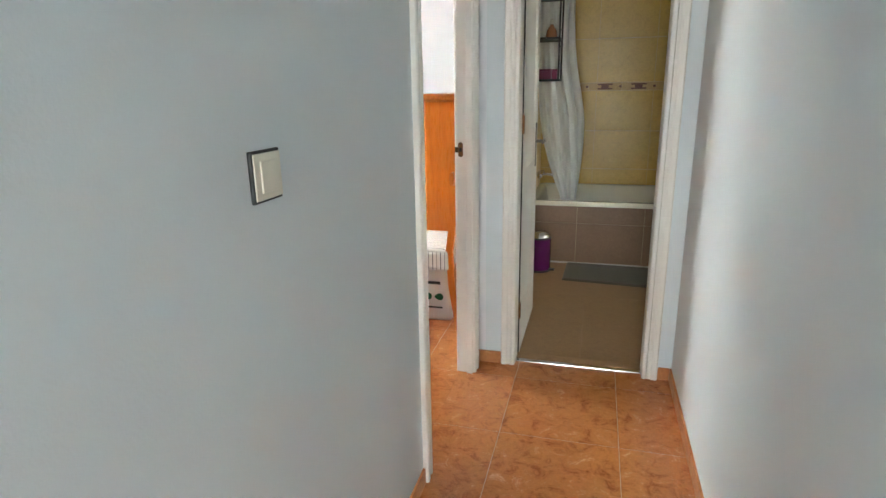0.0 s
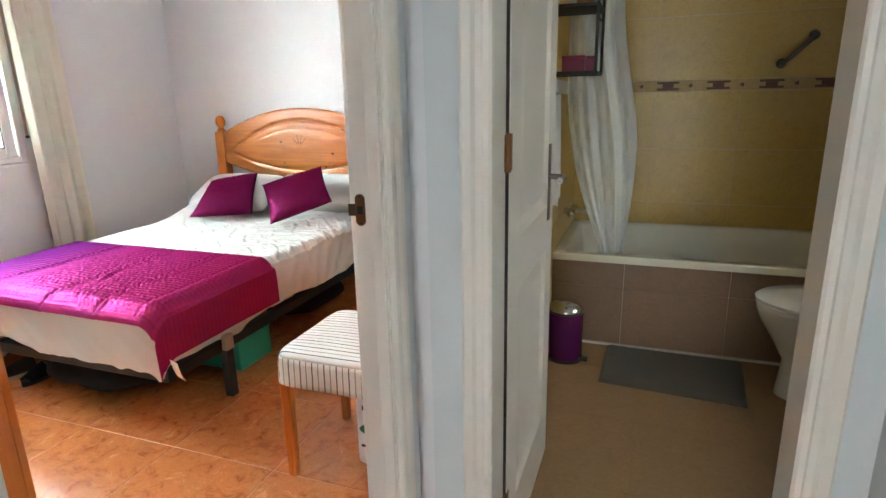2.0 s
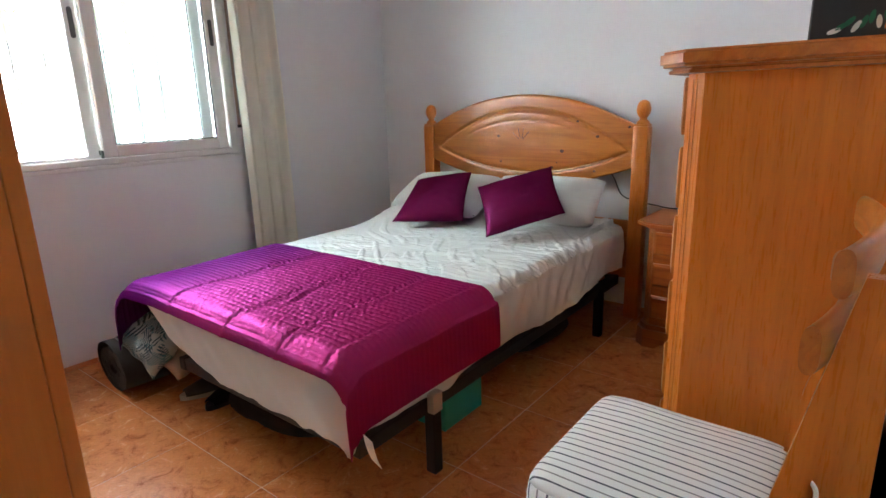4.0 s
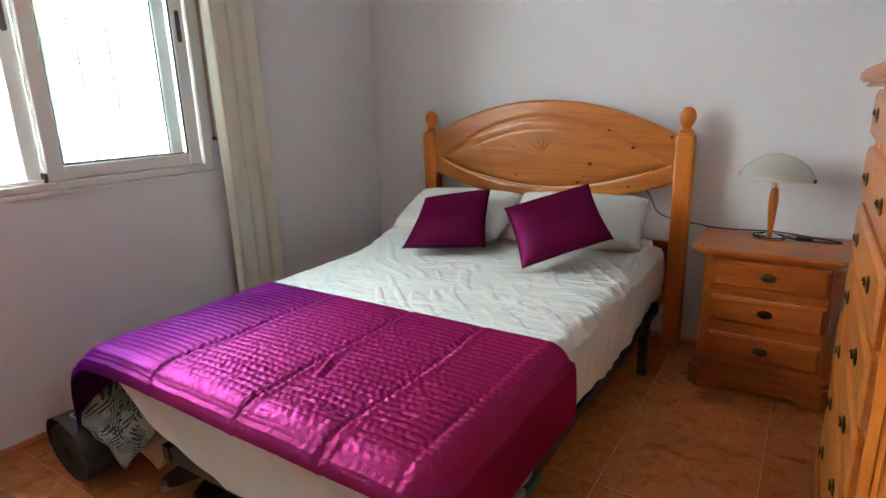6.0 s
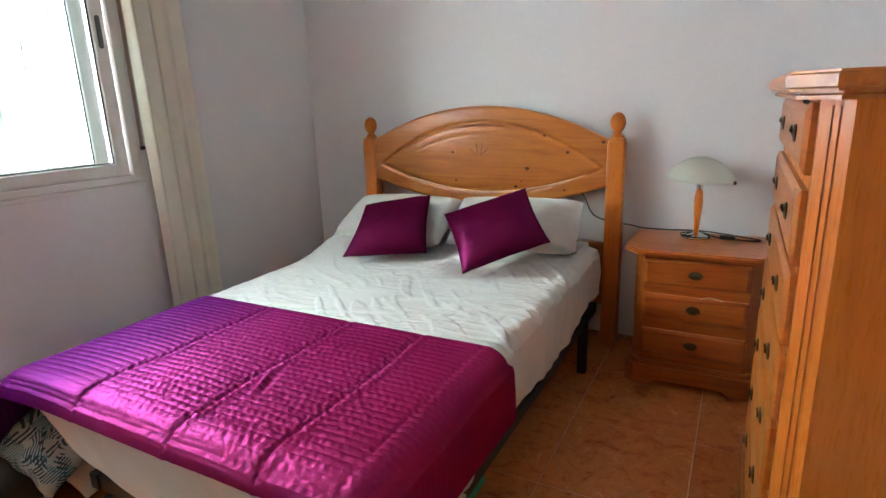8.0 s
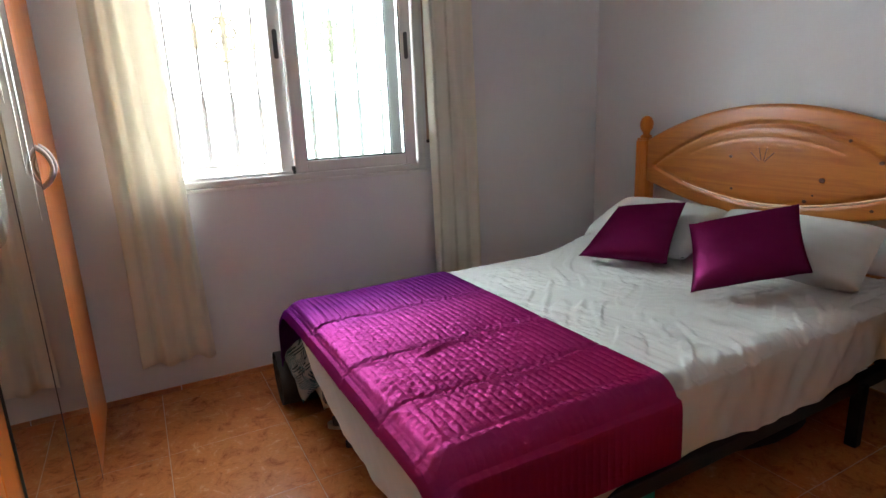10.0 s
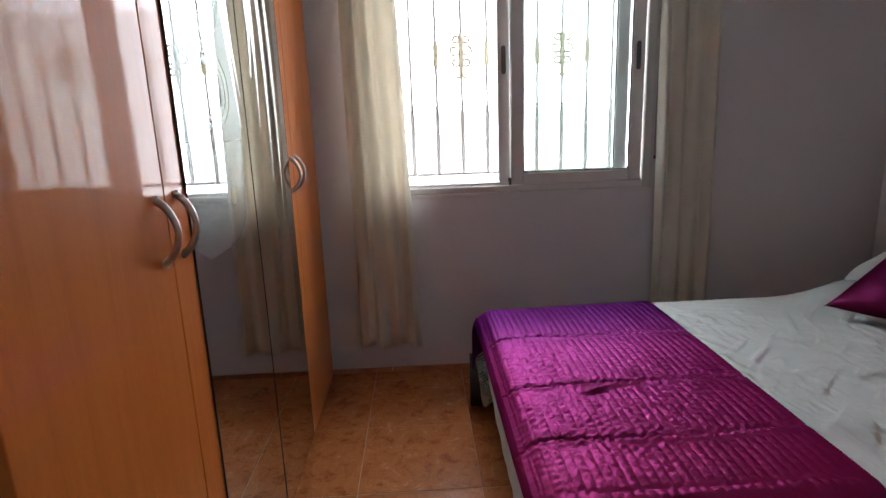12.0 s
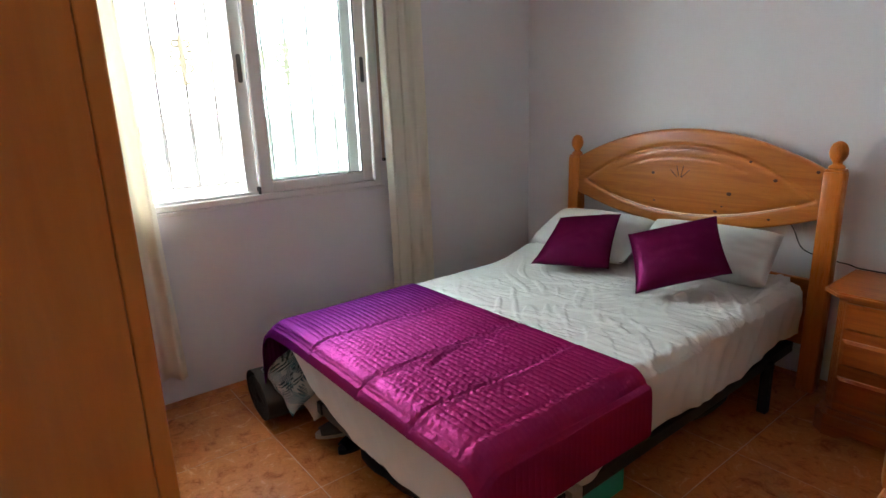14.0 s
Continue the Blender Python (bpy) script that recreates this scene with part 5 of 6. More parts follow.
# ---- chest of drawers ----
def chest_of_drawers():
    X0, X1, Y0, Y1, H = -1.265, -0.825, 5.473, 6.400, 1.228
    c = thing("chest_of_drawers", -1.04, 5.94, 0, "tall honey pine chest of seven drawers with fluted canted corners", "chest of drawers")

    def cant(x0, x1, y0, y1, k):
        return [(x0, y0 + k), (x0 + k, y0), (x1, y0), (x1, y1), (x0 + k, y1), (x0, y1 - k)]
    part("carcass", prism(bmesh.new(), cant(X0, X1, Y0, Y1, 0.045), "z", 0.10, H - 0.002), M_PINE_Z, c)
    pl = bmesh.new()
    prism(pl, cant(X0 - 0.022, X1, Y0 - 0.022, Y1 + 0.022, 0.05), "z", 0.0, 0.085)
    prism(pl, cant(X0 - 0.012, X1, Y0 - 0.012, Y1 + 0.012, 0.048), "z", 0.0852, 0.108)
    part("plinth", pl, M_PINE_Y, c)
    t = bmesh.new()
    prism(t, cant(X0 - 0.058, X1 + 0.008, Y0 - 0.045, Y1 + 0.045, 0.068), "z", 1.240, 1.274)
    prism(t, cant(X0 - 0.040, X1 + 0.004, Y0 - 0.028, Y1 + 0.028, 0.060), "z", 1.2265, 1.2402)
    bmesh.ops.bevel(t, geom=[e for e in t.edges if abs(e.verts[0].co.z - e.verts[1].co.z) < 1e-4 and e.verts[0].co.z > 1.235], offset=0.007, segments=3, affect="EDGES")
    part("top", t, M_PINE_Y, c)
    dy0, dy1 = Y0 + 0.062, Y1 - 0.062
    for i in range(7):
        zc = 1.156 - 0.164 * i
        h = 0.072 if i else 0.064
        bm = drawer_front(dy0, dy1, zc - h, zc + h, 0, 0.018, 0.016)
        # turn the front from facing -y to facing -x
        for v in bm.verts:
            v.co = Vector((X0 - 0.0185 + v.co.y, v.co.x, v.co.z))
        d = part("drawer", bm, M_PINE_Y, c)
        for y in (5.720, 6.150):
            oval_pull(d, X0 - 0.0185, y, zc, "-x")
    # near and far cants: dark tubes paint the shade of their fluted grooves
    for y, s in ((Y0, 1), (Y1, -1)):
        for k in (-0.0075, 0.0075):
            cx, cy = X0 + 0.0225 - k * 0.7, y + s * (0.0225 + k * 0.7)
            part("flute", tube(bmesh.new(), [(cx - 0.001, cy - s * 0.001, 0.13), (cx - 0.001, cy - s * 0.001, 1.215)], 0.0011, 6), M_FLUTE_SHADE, c, smooth=True)
    # a dark strap caught over the top drawer
    st = tube(bmesh.new(), smooth_line([(X0 - 0.006, 5.60, 1.212), (X0 - 0.014, 5.612, 1.2215), (X0 - 0.016, 5.635, 1.2235), (X0 - 0.014, 5.655, 1.2215), (X0 - 0.006, 5.668, 1.212)], 5), 0.0035, 8)
    whole("bag_strap", st, M_BLACKCLOTH, "black strap caught at the top drawer of the chest", "strap", smooth=True)
    # printed box with a lilac cloth on it
    b = thing("keepsake_box", -0.95, 5.7100, 1.2740, "black box with green plant motif on the chest of drawers", "box")
    part("body", bx(-1.055, -0.86, 5.5900, 5.8300, 1.2745, 1.3830, bevel=0.004), M_BLACKPLASTIC, b)
    for k in range(9):
        a = -0.9 + 0.225 * k
        cx = -1.01 + 0.012 * k
        for face in ("s", "w"):
            bm = bmesh.new()
            pts = []
            for j in range(10):
                q = 2 * math.pi * j / 10
                u, v = 0.013 * math.cos(q), 0.005 * math.sin(q)
                pts.append((u * math.cos(a + 1.2) - v * math.sin(a + 1.2), u * math.sin(a + 1.2) + v * math.cos(a + 1.2)))
            if face == "s":
                prism(bm, [(cx + p, 1.2980 + 0.006 * (k % 3) + 0.002 * k + q) for p, q in pts], "y", 5.5885, 5.5902)
            else:
                prism(bm, [(5.6300 + 0.016 * k + p, 1.3130 + 0.008 * ((k * 2) % 3) + q) for p, q in pts], "x", -1.0565, -1.0548)
            part("leaf_motif", bm, M_LEAFGREEN if k % 3 else M_TOWEL, b)
    bm = pillow_mesh((-1.06, 5.5800, 1.4030), (-0.855, 5.5800, 1.4030), (-0.855, 5.8400, 1.4030), (-1.06, 5.8400, 1.4030), 0.036, 0.35, 40, 16, 0.02)
    whole("folded_cloth", bm, M_LILAC, "folded lilac cloth lying on the black box", "cloth", smooth=True, sharp=0)
    # a leaning photo frame beside it
    f = thing("picture_frame", -0.90, 5.5600, 1.2740, "small pale wooden picture frame leaning on the black box", "picture frame")
    bm = bmesh.new()
    box(bm, -0.93, -0.84, 5.5650, 5.5770, 1.2630, 1.3980, bevel=0.003)
    bm.transform(Matrix.Translation((-0.885, 5.5700, 1.2630)) @ pose(0, 0, 0, -7, 14, 0) @ Matrix.Translation((0.885, -5.5700, -1.2630)))
    lo = min(v.co.z for v in bm.verts)
    bmesh.ops.translate(bm, verts=bm.verts[:], vec=(0, 0, 1.2745 - lo))
    part("frame", bm, M_PINE_Z, f)


chest_of_drawers()


# ---- wardrobe ----
def wardrobe():
    w = thing("wardrobe", -2.63, 4.03, 0, "cherry-coloured four-door wardrobe with etched mirrors", "wardrobe")
    X0, X1, YB, YF, H = -3.712, -1.588, 3.735, 4.312, 2.15
    yd = 4.3125
    bm = bmesh.new()
    box(bm, X1 - 0.020, X1, YB, YF, 0, H, bevel=0.0015, seg=1)
    part("side_panel", bm, M_BEECH, w)
    part("side_panel", bx(X0, X0 + 0.020, YB, YF, 0, H, bevel=0.0015, seg=1), M_BEECH, w)
    part("back_panel", bx(X0 + 0.0205, X1 - 0.0205, YB, YB + 0.008, 0.08, H - 0.021), M_BEECH, w)
    part("top_panel", bx(X0 + 0.0205, X1 - 0.0205, YB, YF, H - 0.020, H, bevel=0.0015, seg=1), M_BEECH, w)
    part("bottom_panel", bx(X0 + 0.0205, X1 - 0.0205, YB + 0.009, YF, 0.065, 0.085), M_BEECH, w)
    part("kick_board", bx(X0 + 0.0205, X1 - 0.0205, YF - 0.020, YF - 0.004, 0.0, 0.0645), M_BEECH, w)
    seams = [X1, -2.080, -2.650, -3.220, X0]
    z0, z1 = 0.035, H - 0.004
    for i in range(4):
        a, b = seams[i] - (0.0015 if i else 0.0), seams[i + 1] + (0.0015 if i < 3 else 0.0)
        d = part("door", bx(b, a, yd, yd + 0.018, z0, z1, bevel=0.002, seg=2), M_BEECH, w)
        # arched pull on the leaf's meeting edge
        hx = {0: -2.038, 1: -2.127, 2: -3.173, 3: -3.262}[i]
        ya = yd + 0.018
        pts = []
        for k in range(17):
            q = k / 16
            zz = 1.058 + 0.120 * q
            pts.append((hx, ya + 0.002 + 0.032 * math.sin(math.pi * q) ** 0.7, zz))
        hm = tube(bmesh.new(), pts, 0.0062, 10, [1.25 - 0.25 * math.sin(math.pi * k / 16) for k in range(17)], 1.15)
        for zz in (1.058, 1.178):
            lathe(hm, [(0.0095, 0), (0.0095, 0.004), (0.007, 0.008)], 0, 0, 12, Matrix.Translation((hx, ya, zz)) @ pose(0, 0, 0, -90))
        part("handle", hm, M_SATINSTEEL, d, "arched satin-nickel handle", smooth=True)
        if i in (1, 2):
            mx0, mx1 = (-2.175, -2.6525) if i == 1 else (-2.6475, -3.125)
            mx0, mx1 = max(mx0, mx1), min(mx0, mx1)
            mir = part("mirror", bx(mx1, mx0, ya + 0.0003, ya + 0.0043, z0 + 0.004, z1 - 0.004, bevel=0.0012, seg=1), M_MIRROR, d, "mirror glass with an etched swirl pattern")
            s = 1 if i == 1 else -1
            edge = bmesh.new()
            far = mx0 if i == 1 else mx1
            box(edge, far - 0.0008, far + 0.0008, ya + 0.0002, ya + 0.0048, z0 + 0.004, z1 - 0.004)
            part("dark_edge", edge, M_RUBBER, mir)
            near = bmesh.new()
            inner = mx1 if i == 1 else mx0
            box(near, inner - 0.0008, inner + 0.0008, ya + 0.0002, ya + 0.0050, z0 + 0.004, z1 - 0.004)
            part("dark_edge", near, M_RUBBER, mir)
            etched(mir, ya + 0.0046, s)


def etched(mir, y, s):
    """Frosted swirls: teardrop rings and long curving streaks."""
    mid = -2.65
    planes = iter(range(40))

    def flat_ribbon(bm, line, widths):
        vs = []
        y1 = y + 0.00025 * next(planes)
        for k, (x, z) in enumerate(line):
            x2, z2 = line[min(k + 1, len(line) - 1)]
            x1, z1 = line[max(k - 1, 0)]
            d = Vector((x2 - x1, z2 - z1)).normalized()
            n = Vector((-d.y, d.x)) * widths[k] / 2
            vs.append((bm.verts.new((x + n.x, y1, z + n.y)), bm.verts.new((x - n.x, y1, z - n.y))))
        for a, b in zip(vs, vs[1:]):
            bm.faces.new((a[0], b[0], b[1], a[1]))
    if s > 0:
        frosted(mir, y)
    rings = [] if s > 0 else [(0.16, 1.86, 0.05, 0.08)]
    for dx, z, rx, rz in rings:
        bm = bmesh.new()
        line, wid = [], []
        for k in range(41):
            a = 2 * math.pi * k / 40
            sharp = 1 + 0.35 * max(0, math.sin(a)) ** 3
            line.append((mid + s * dx + rx * math.cos(a), z + rz * math.sin(a) * sharp))
            wid.append(0.026 + 0.014 * math.cos(a - 1))
        flat_ribbon(bm, line, [w * rx / 0.06 for w in wid])
        part("etched_ring", bm, M_ETCH, mir)
    streaks = [(0.075, 2.08, 0.035, 1.38), (0.10, 2.10, 0.055, 1.30)] if s > 0 else [(0.06, 2.10, 0.14, 1.30), (0.16, 2.10, 0.24, 1.12), (0.26, 2.10, 0.33, 0.98), (0.035, 1.9, 0.09, 1.44)]
    for x0, z0, x1, z1 in streaks:
        bm = bmesh.new()
        line, wid = [], []
        for k in range(31):
            t = k / 30
            line.append((mid + s * (x0 + (x1 - x0) * t + 0.045 * math.sin(math.pi * t)), z0 + (z1 - z0) * t))
            wid.append(0.004 + 0.034 * math.sin(math.pi * t) ** 1.5)
        flat_ribbon(bm, line, wid)
        part("etched_streak", bm, M_ETCH, mir)


def frosted(mir, y):
    """A pale sandblasted field with clear teardrop holes and fine clear rings round the largest."""
    holes = ((-2.380, 1.385, 0.080, 0.052), (-2.398, 1.268, 0.050, 0.036), (-2.372, 1.186, 0.020, 0.016), (-2.468, 1.130, 0.024, 0.020), (-2.360, 1.640, 0.090, 0.085), (-2.470, 1.790, 0.050, 0.050))
    cell = 0.005
    bm = bmesh.new()
    points = {}

    def at(i, j):
        if (i, j) not in points:
            points[i, j] = bm.verts.new((-2.19 - i * cell, y, 1.005 + j * cell))
        return points[i, j]
    for i in range(80):
        for j in range(222):
            x, z = -2.19 - (i + 0.5) * cell, 1.005 + (j + 0.5) * cell
            edge = -2.555 - 0.030 * math.sin((z - 1.0) * 5.0) + 0.05 * max(0.0, 1.25 - z) * math.sin((z - 1.0) * 9.0)
            foot = 1.008 + 0.05 * ((x + 2.37) / 0.18) ** 4
            if x < edge or z < foot:
                continue
            far = [math.hypot((x - hx) / rx, (z - hz) / (rz * (1.0 if z < hz else 1.2))) for hx, hz, rx, rz in holes]
            if min(far) < 1 or any(1.30 < far[k] < 1.37 or 1.66 < far[k] < 1.72 for k in (0, 4)):
                continue
            bm.faces.new((at(i, j), at(i + 1, j), at(i + 1, j + 1), at(i, j + 1)))
    part("etched_field", bm, M_FROSTED, mir, "pale frosted etching with clear teardrops")


wardrobe()


# ---- chair and carrier bag ----
def chair():
    c = thing("chair", -1.17, 5.22, 0, "pine chair with a striped cotton seat cover", "chair")
    sx0, sx1, sy0, sy1 = -1.374, -0.955, 4.970, 5.398

    mx, my, hx, hy = (sx0 + sx1) / 2, (sy0 + sy1) / 2, (sx1 - sx0) / 2, (sy1 - sy0) / 2
    outline = []
    for q in range(96):
        w = 2 * math.pi * q / 96
        cw, sw = math.cos(w), math.sin(w)
        outline.append((math.copysign(abs(cw) ** 0.20, cw), math.copysign(abs(sw) ** 0.20, sw)))
    # (share of the way out, height): crown, soft edge, hanging skirt
    rings = [(0.02, 0.482), (0.30, 0.481), (0.60, 0.479), (0.82, 0.476), (0.92, 0.473), (0.965, 0.467), (0.99, 0.456), (1.0, 0.441), (1.004, 0.425), (1.004, 0.400), (1.008, 0.380), (1.010, 0.362)]
    top, front, back = bmesh.new(), bmesh.new(), bmesh.new()

    def cover_point(bm, k, q):
        f, z = rings[k]
        ox, oy = outline[q % 96]
        x, y = mx + hx * ox * f, my + hy * oy * f
        drop = max(0, k - 7) / 4
        wave = 0.004 * drop * n3(x * 22, y * 22, 3.0)
        z += 0.0025 * n3(x, y, 5.0, 9.0) if k < 6 else 0.004 * drop * n3(x, y, 2.0, 9.0)
        return bm.verts.new((x + wave * ox, y + wave * oy, z))
    for bm, side in ((top, 0), (front, -1), (back, 1)):
        grid = [[cover_point(bm, k, q) for q in range(96)] for k in range(len(rings))]
        for k in range(len(rings) - 1):
            for q in range(96):
                w = 2 * math.pi * (q + 0.5) / 96
                across = k >= 6 and abs(math.sin(w)) > abs(math.cos(w))
                if side == (math.copysign(1, math.sin(w)) if across else 0):
                    j = (q + 1) % 96
                    bm.faces.new((grid[k][q], grid[k][j], grid[k + 1][j], grid[k + 1][q]))
        if not side:
            bm.faces.new(grid[0])
        bmesh.ops.delete(bm, geom=[v for v in bm.verts if not v.link_faces], context="VERTS")
    for name, bm, material, label in (("seat_cover", top, M_TICKING, "ecru cotton with dark stripes"), ("cover_skirt", front, M_TICKING_S, ""), ("cover_skirt", back, M_TICKING_S, "")):
        o = part(name, bm, material, c, label, smooth=True, sharp=0)
        o.modifiers.new("body", "SOLIDIFY").thickness = 0.002
    part("seat_frame", bx(sx0 + 0.014, sx1 - 0.014, sy0 + 0.014, sy1 - 0.014, 0.385, 0.436, bevel=0.006), M_PINE, c)
    # front legs taper; back legs run on up as posts
    for y in (5.000, 5.370):
        bm = bmesh.new()
        top = [(-1.366, y - 0.019), (-1.326, y - 0.019), (-1.326, y + 0.016), (-1.366, y + 0.016)]
        bot = [(-1.366, y - 0.015), (-1.338, y - 0.015), (-1.338, y + 0.013), (-1.366, y + 0.013)]
        a = [bm.verts.new((*p, 0.392)) for p in top]
        b = [bm.verts.new((*p, 0.0)) for p in bot]
        bm.faces.new(a)
        bm.faces.new(b[::-1])
        for i in range(4):
            bm.faces.new((a[i], b[i], b[(i + 1) % 4], a[(i + 1) % 4]))
        bmesh.ops.bevel(bm, geom=bm.edges[:], offset=0.004, segments=2, affect="EDGES")
        part("leg", bm, M_PINE_Z, c)
        bm = bmesh.new()
        prof = [(0.0, -0.905), (0.25, -0.945), (0.45, -0.960), (0.60, -0.940), (0.80, -0.900), (0.955, -0.868)]
        prev = None
        for z, x in prof:
            w = 0.021
            ring = [bm.verts.new(p) for p in ((x - w, y - 0.014, z), (x + w * 0.8, y - 0.014, z), (x + w * 0.8, y + 0.014, z), (x - w, y + 0.014, z))]
            if prev:
                for i in range(4):
                    bm.faces.new((prev[i], prev[(i + 1) % 4], ring[(i + 1) % 4], ring[i]))
            else:
                bm.faces.new(ring)
            prev = ring
        bm.faces.new(prev)
        part("back_leg", bm, M_PINE_Z, c)
    # curved back rails, set on the front of the posts
    for z0, z1, x in ((0.815, 0.895, -0.935), (0.925, 1.000, -0.912)):
        bm = bmesh.new()

        def rail(u, v):
            a = 2 * math.pi * v
            yy = 4.958 + 0.453 * u
            bow = 0.030 * (1 - (2 * u - 1) ** 2)
            return (x + bow + 0.012 * math.cos(a), yy, (z0 + z1) / 2 + (z1 - z0) / 2 * (0.86 + 0.14 * math.sin(math.pi * u)) * math.copysign(abs(math.sin(a)) ** 0.55, math.sin(a)) + (x + 0.9) * 0)
        sheet_grid(bm, 22, 20, rail)
        bmesh.ops.remove_doubles(bm, verts=bm.verts[:], dist=0.0004)
        bmesh.ops.holes_fill(bm, edges=[e for e in bm.edges if e.is_boundary])
        part("back_rail", bm, M_PINE_Y, c, smooth=True)
    # cotton tie of the cover
    part("tie", tube(bmesh.new(), smooth_line([(-0.956, 5.36, 0.425), (-0.930, 5.37, 0.415), (-0.915, 5.365, 0.40), (-0.912, 5.35, 0.375)], 5), 0.005, 6), M_TOWEL, c, "white cotton tie", smooth=True)


chair()


def carrier_bag():
    b = thing("carrier_bag", -1.085, 5.24, 0, "white plastic carrier bag with a dark word mark and green leaves", "bag")
    x0, x1, y0, y1, h = -1.175, -0.990, 5.128, 5.262, 0.325
    bm = bmesh.new()

    def ring(z):
        t = z / h
        out = []
        for k in range(48):
            a = 2 * math.pi * k / 48
            cx, cy = (x0 + x1) / 2, (y0 + y1) / 2
            sx = math.copysign(abs(math.cos(a)) ** 0.35, math.cos(a)) * (x1 - x0) / 2
            sy = math.copysign(abs(math.sin(a)) ** 0.35, math.sin(a)) * (y1 - y0) / 2 * (1 - 0.45 * t * t)
            w = 0.006 * n3(k * 0.35, z, 2, 3)
            out.append(bm.verts.new((cx + sx * (1 + 0.04 * t) + w, cy + sy + w, z + 0.008 * n3(k * 0.3, 1, 7) * t)))
        return out
    rows = [ring(0.0005 + h * j / 14) for j in range(15)]
    bm.faces.new(rows[0][::-1])
    for a, c in zip(rows, rows[1:]):
        for i in range(48):
            bm.faces.new((a[i], a[(i + 1) % 48], c[(i + 1) % 48], c[i]))
    body = part("bag_body", bm, M_WHITEBAG, b, smooth=True, sharp=0)
    yf = y0 - 0.006
    part("word_mark", bx(-1.140, -1.050, yf - 0.0010, yf, 0.220, 0.238, bevel=0.0), M_INK, body, "dark printed word mark")
    for x in (-1.128, -1.060):
        pts = [(x + 0.026 * math.cos(a) , 0.145 + 0.020 * math.sin(a) * (1 + 0.3 * math.cos(a))) for a in [2 * math.pi * k / 20 for k in range(20)]]
        part("leaf_mark", prism(bmesh.new(), pts, "y", yf - 0.0010, yf), M_LEAFGREEN, body, "green printed leaf")
    part("print_line", bx(-1.150, -1.040, yf - 0.0010, yf, 0.074, 0.084), M_INK, body)


carrier_bag()


# ---- hall ----
def light_switch():
    s = thing("light_switch", HX0, 2.936, 1.139, "ivory rocker light switch in a black-edged plate", "light switch")
    part("plate", bx(HX0 + 0.0002, HX0 + 0.007, 2.916, 2.999, 1.132, 1.214, bevel=0.002), M_BLACKPLASTIC, s, "black outer plate")
    part("insert", bx(HX0 + 0.0072, HX0 + 0.010, 2.9195, 2.9955, 1.1365, 1.2095, bevel=0.0012), M_IVORY, s)
    part("rocker", bx(HX0 + 0.0102, HX0 + 0.0135, 2.934, 2.981, 1.148, 1.198, bevel=0.0015), M_IVORY, s)


light_switch()


# ---- bathroom ----
def bathtub():
    t = thing("bathtub", 0.15, 6.88, 0, "cream enamel bathtub behind a taupe tiled panel", "bathtub")
    x0, x1, y0, y1, zr = BX0 + 0.003, BX1 - 0.003, 6.395, BN - 0.002, 0.482
    bm = bmesh.new()

    def loop(inset, z, r):
        pts = []
        a0, a1, b0, b1 = x0 + inset, x1 - inset, y0 + inset, y1 - inset
        for cx, cy, st in ((a1 - r, b1 - r, 0), (a0 + r, b1 - r, 90), (a0 + r, b0 + r, 180), (a1 - r, b0 + r, 270)):
            for k in range(7):
                q = radians(st + 15 * k)
                pts.append(bm.verts.new((cx + r * math.cos(q), cy + r * math.sin(q), z)))
        return pts
    loops = [loop(0.0, zr - 0.035, 0.012), loop(0.0, zr - 0.006, 0.012), loop(0.006, zr, 0.014), loop(0.050, zr, 0.05), loop(0.066, zr - 0.014, 0.07), loop(0.085, zr - 0.10, 0.10), loop(0.12, 0.18, 0.14), loop(0.17, 0.13, 0.14)]
    for a, b in zip(loops, loops[1:]):
        for i in range(len(a)):
            bm.faces.new((a[i], a[(i + 1) % len(a)], b[(i + 1) % len(b)], b[i]))
    bm.faces.new(loops[-1])
    part("tub", bm, M_ENAMEL, t, smooth=True)
    px = [x0, -0.34, 0.14, 0.60, x1]
    part("panel_core", bx(x0, x1, 6.425, 6.48, 0, zr - 0.037), M_BGROUT, t)
    for a, b in zip(px, px[1:]):
        part("panel_tile", bx(a + 0.0012, b - 0.0012, 6.415, 6.4245, 0.012, 0.312, bevel=0.001, seg=1), M_TUBTILE, t)
        part("panel_tile", bx(a + 0.0012, b - 0.0012, 6.415, 6.4245, 0.3145, zr - 0.038, bevel=0.001, seg=1), M_TUBTILE, t)
    part("sealant", bx(x0, x1, 6.406, 6.4145, 0.0005, 0.011), M_CERAMIC, t)
    # tap on the left wall end
    tap = thing("bath_tap", BX0, 6.86, 0.60, "chrome bath tap on the tub's end wall", "tap")
    bm = tube(bmesh.new(), [(BX0 + 0.002, 6.80, 0.62), (BX0 + 0.06, 6.80, 0.62)], 0.02, 14)
    tube(bm, [(BX0 + 0.05, 6.74, 0.62), (BX0 + 0.05, 6.90, 0.62)], 0.018, 14)
    part("body", bm, M_CHROME, tap, smooth=True)
    part("spout", tube(bmesh.new(), smooth_line([(BX0 + 0.05, 6.82, 0.62), (BX0 + 0.12, 6.82, 0.62), (BX0 + 0.16, 6.82, 0.60), (BX0 + 0.165, 6.82, 0.57)], 4), 0.012, 12), M_CHROME, tap, smooth=True)
    for y in (6.735, 6.905):
        part("knob", lathe(bmesh.new(), [(0.02, 0), (0.022, 0.01), (0.018, 0.03), (0.008, 0.034)], 0, 0, 14, Matrix.Translation((BX0 + 0.05, y, 0.62)) @ pose(0, 0, 0, 90 if y < 6.8 else -90)), M_CHROME, tap, smooth=True)


bathtub()


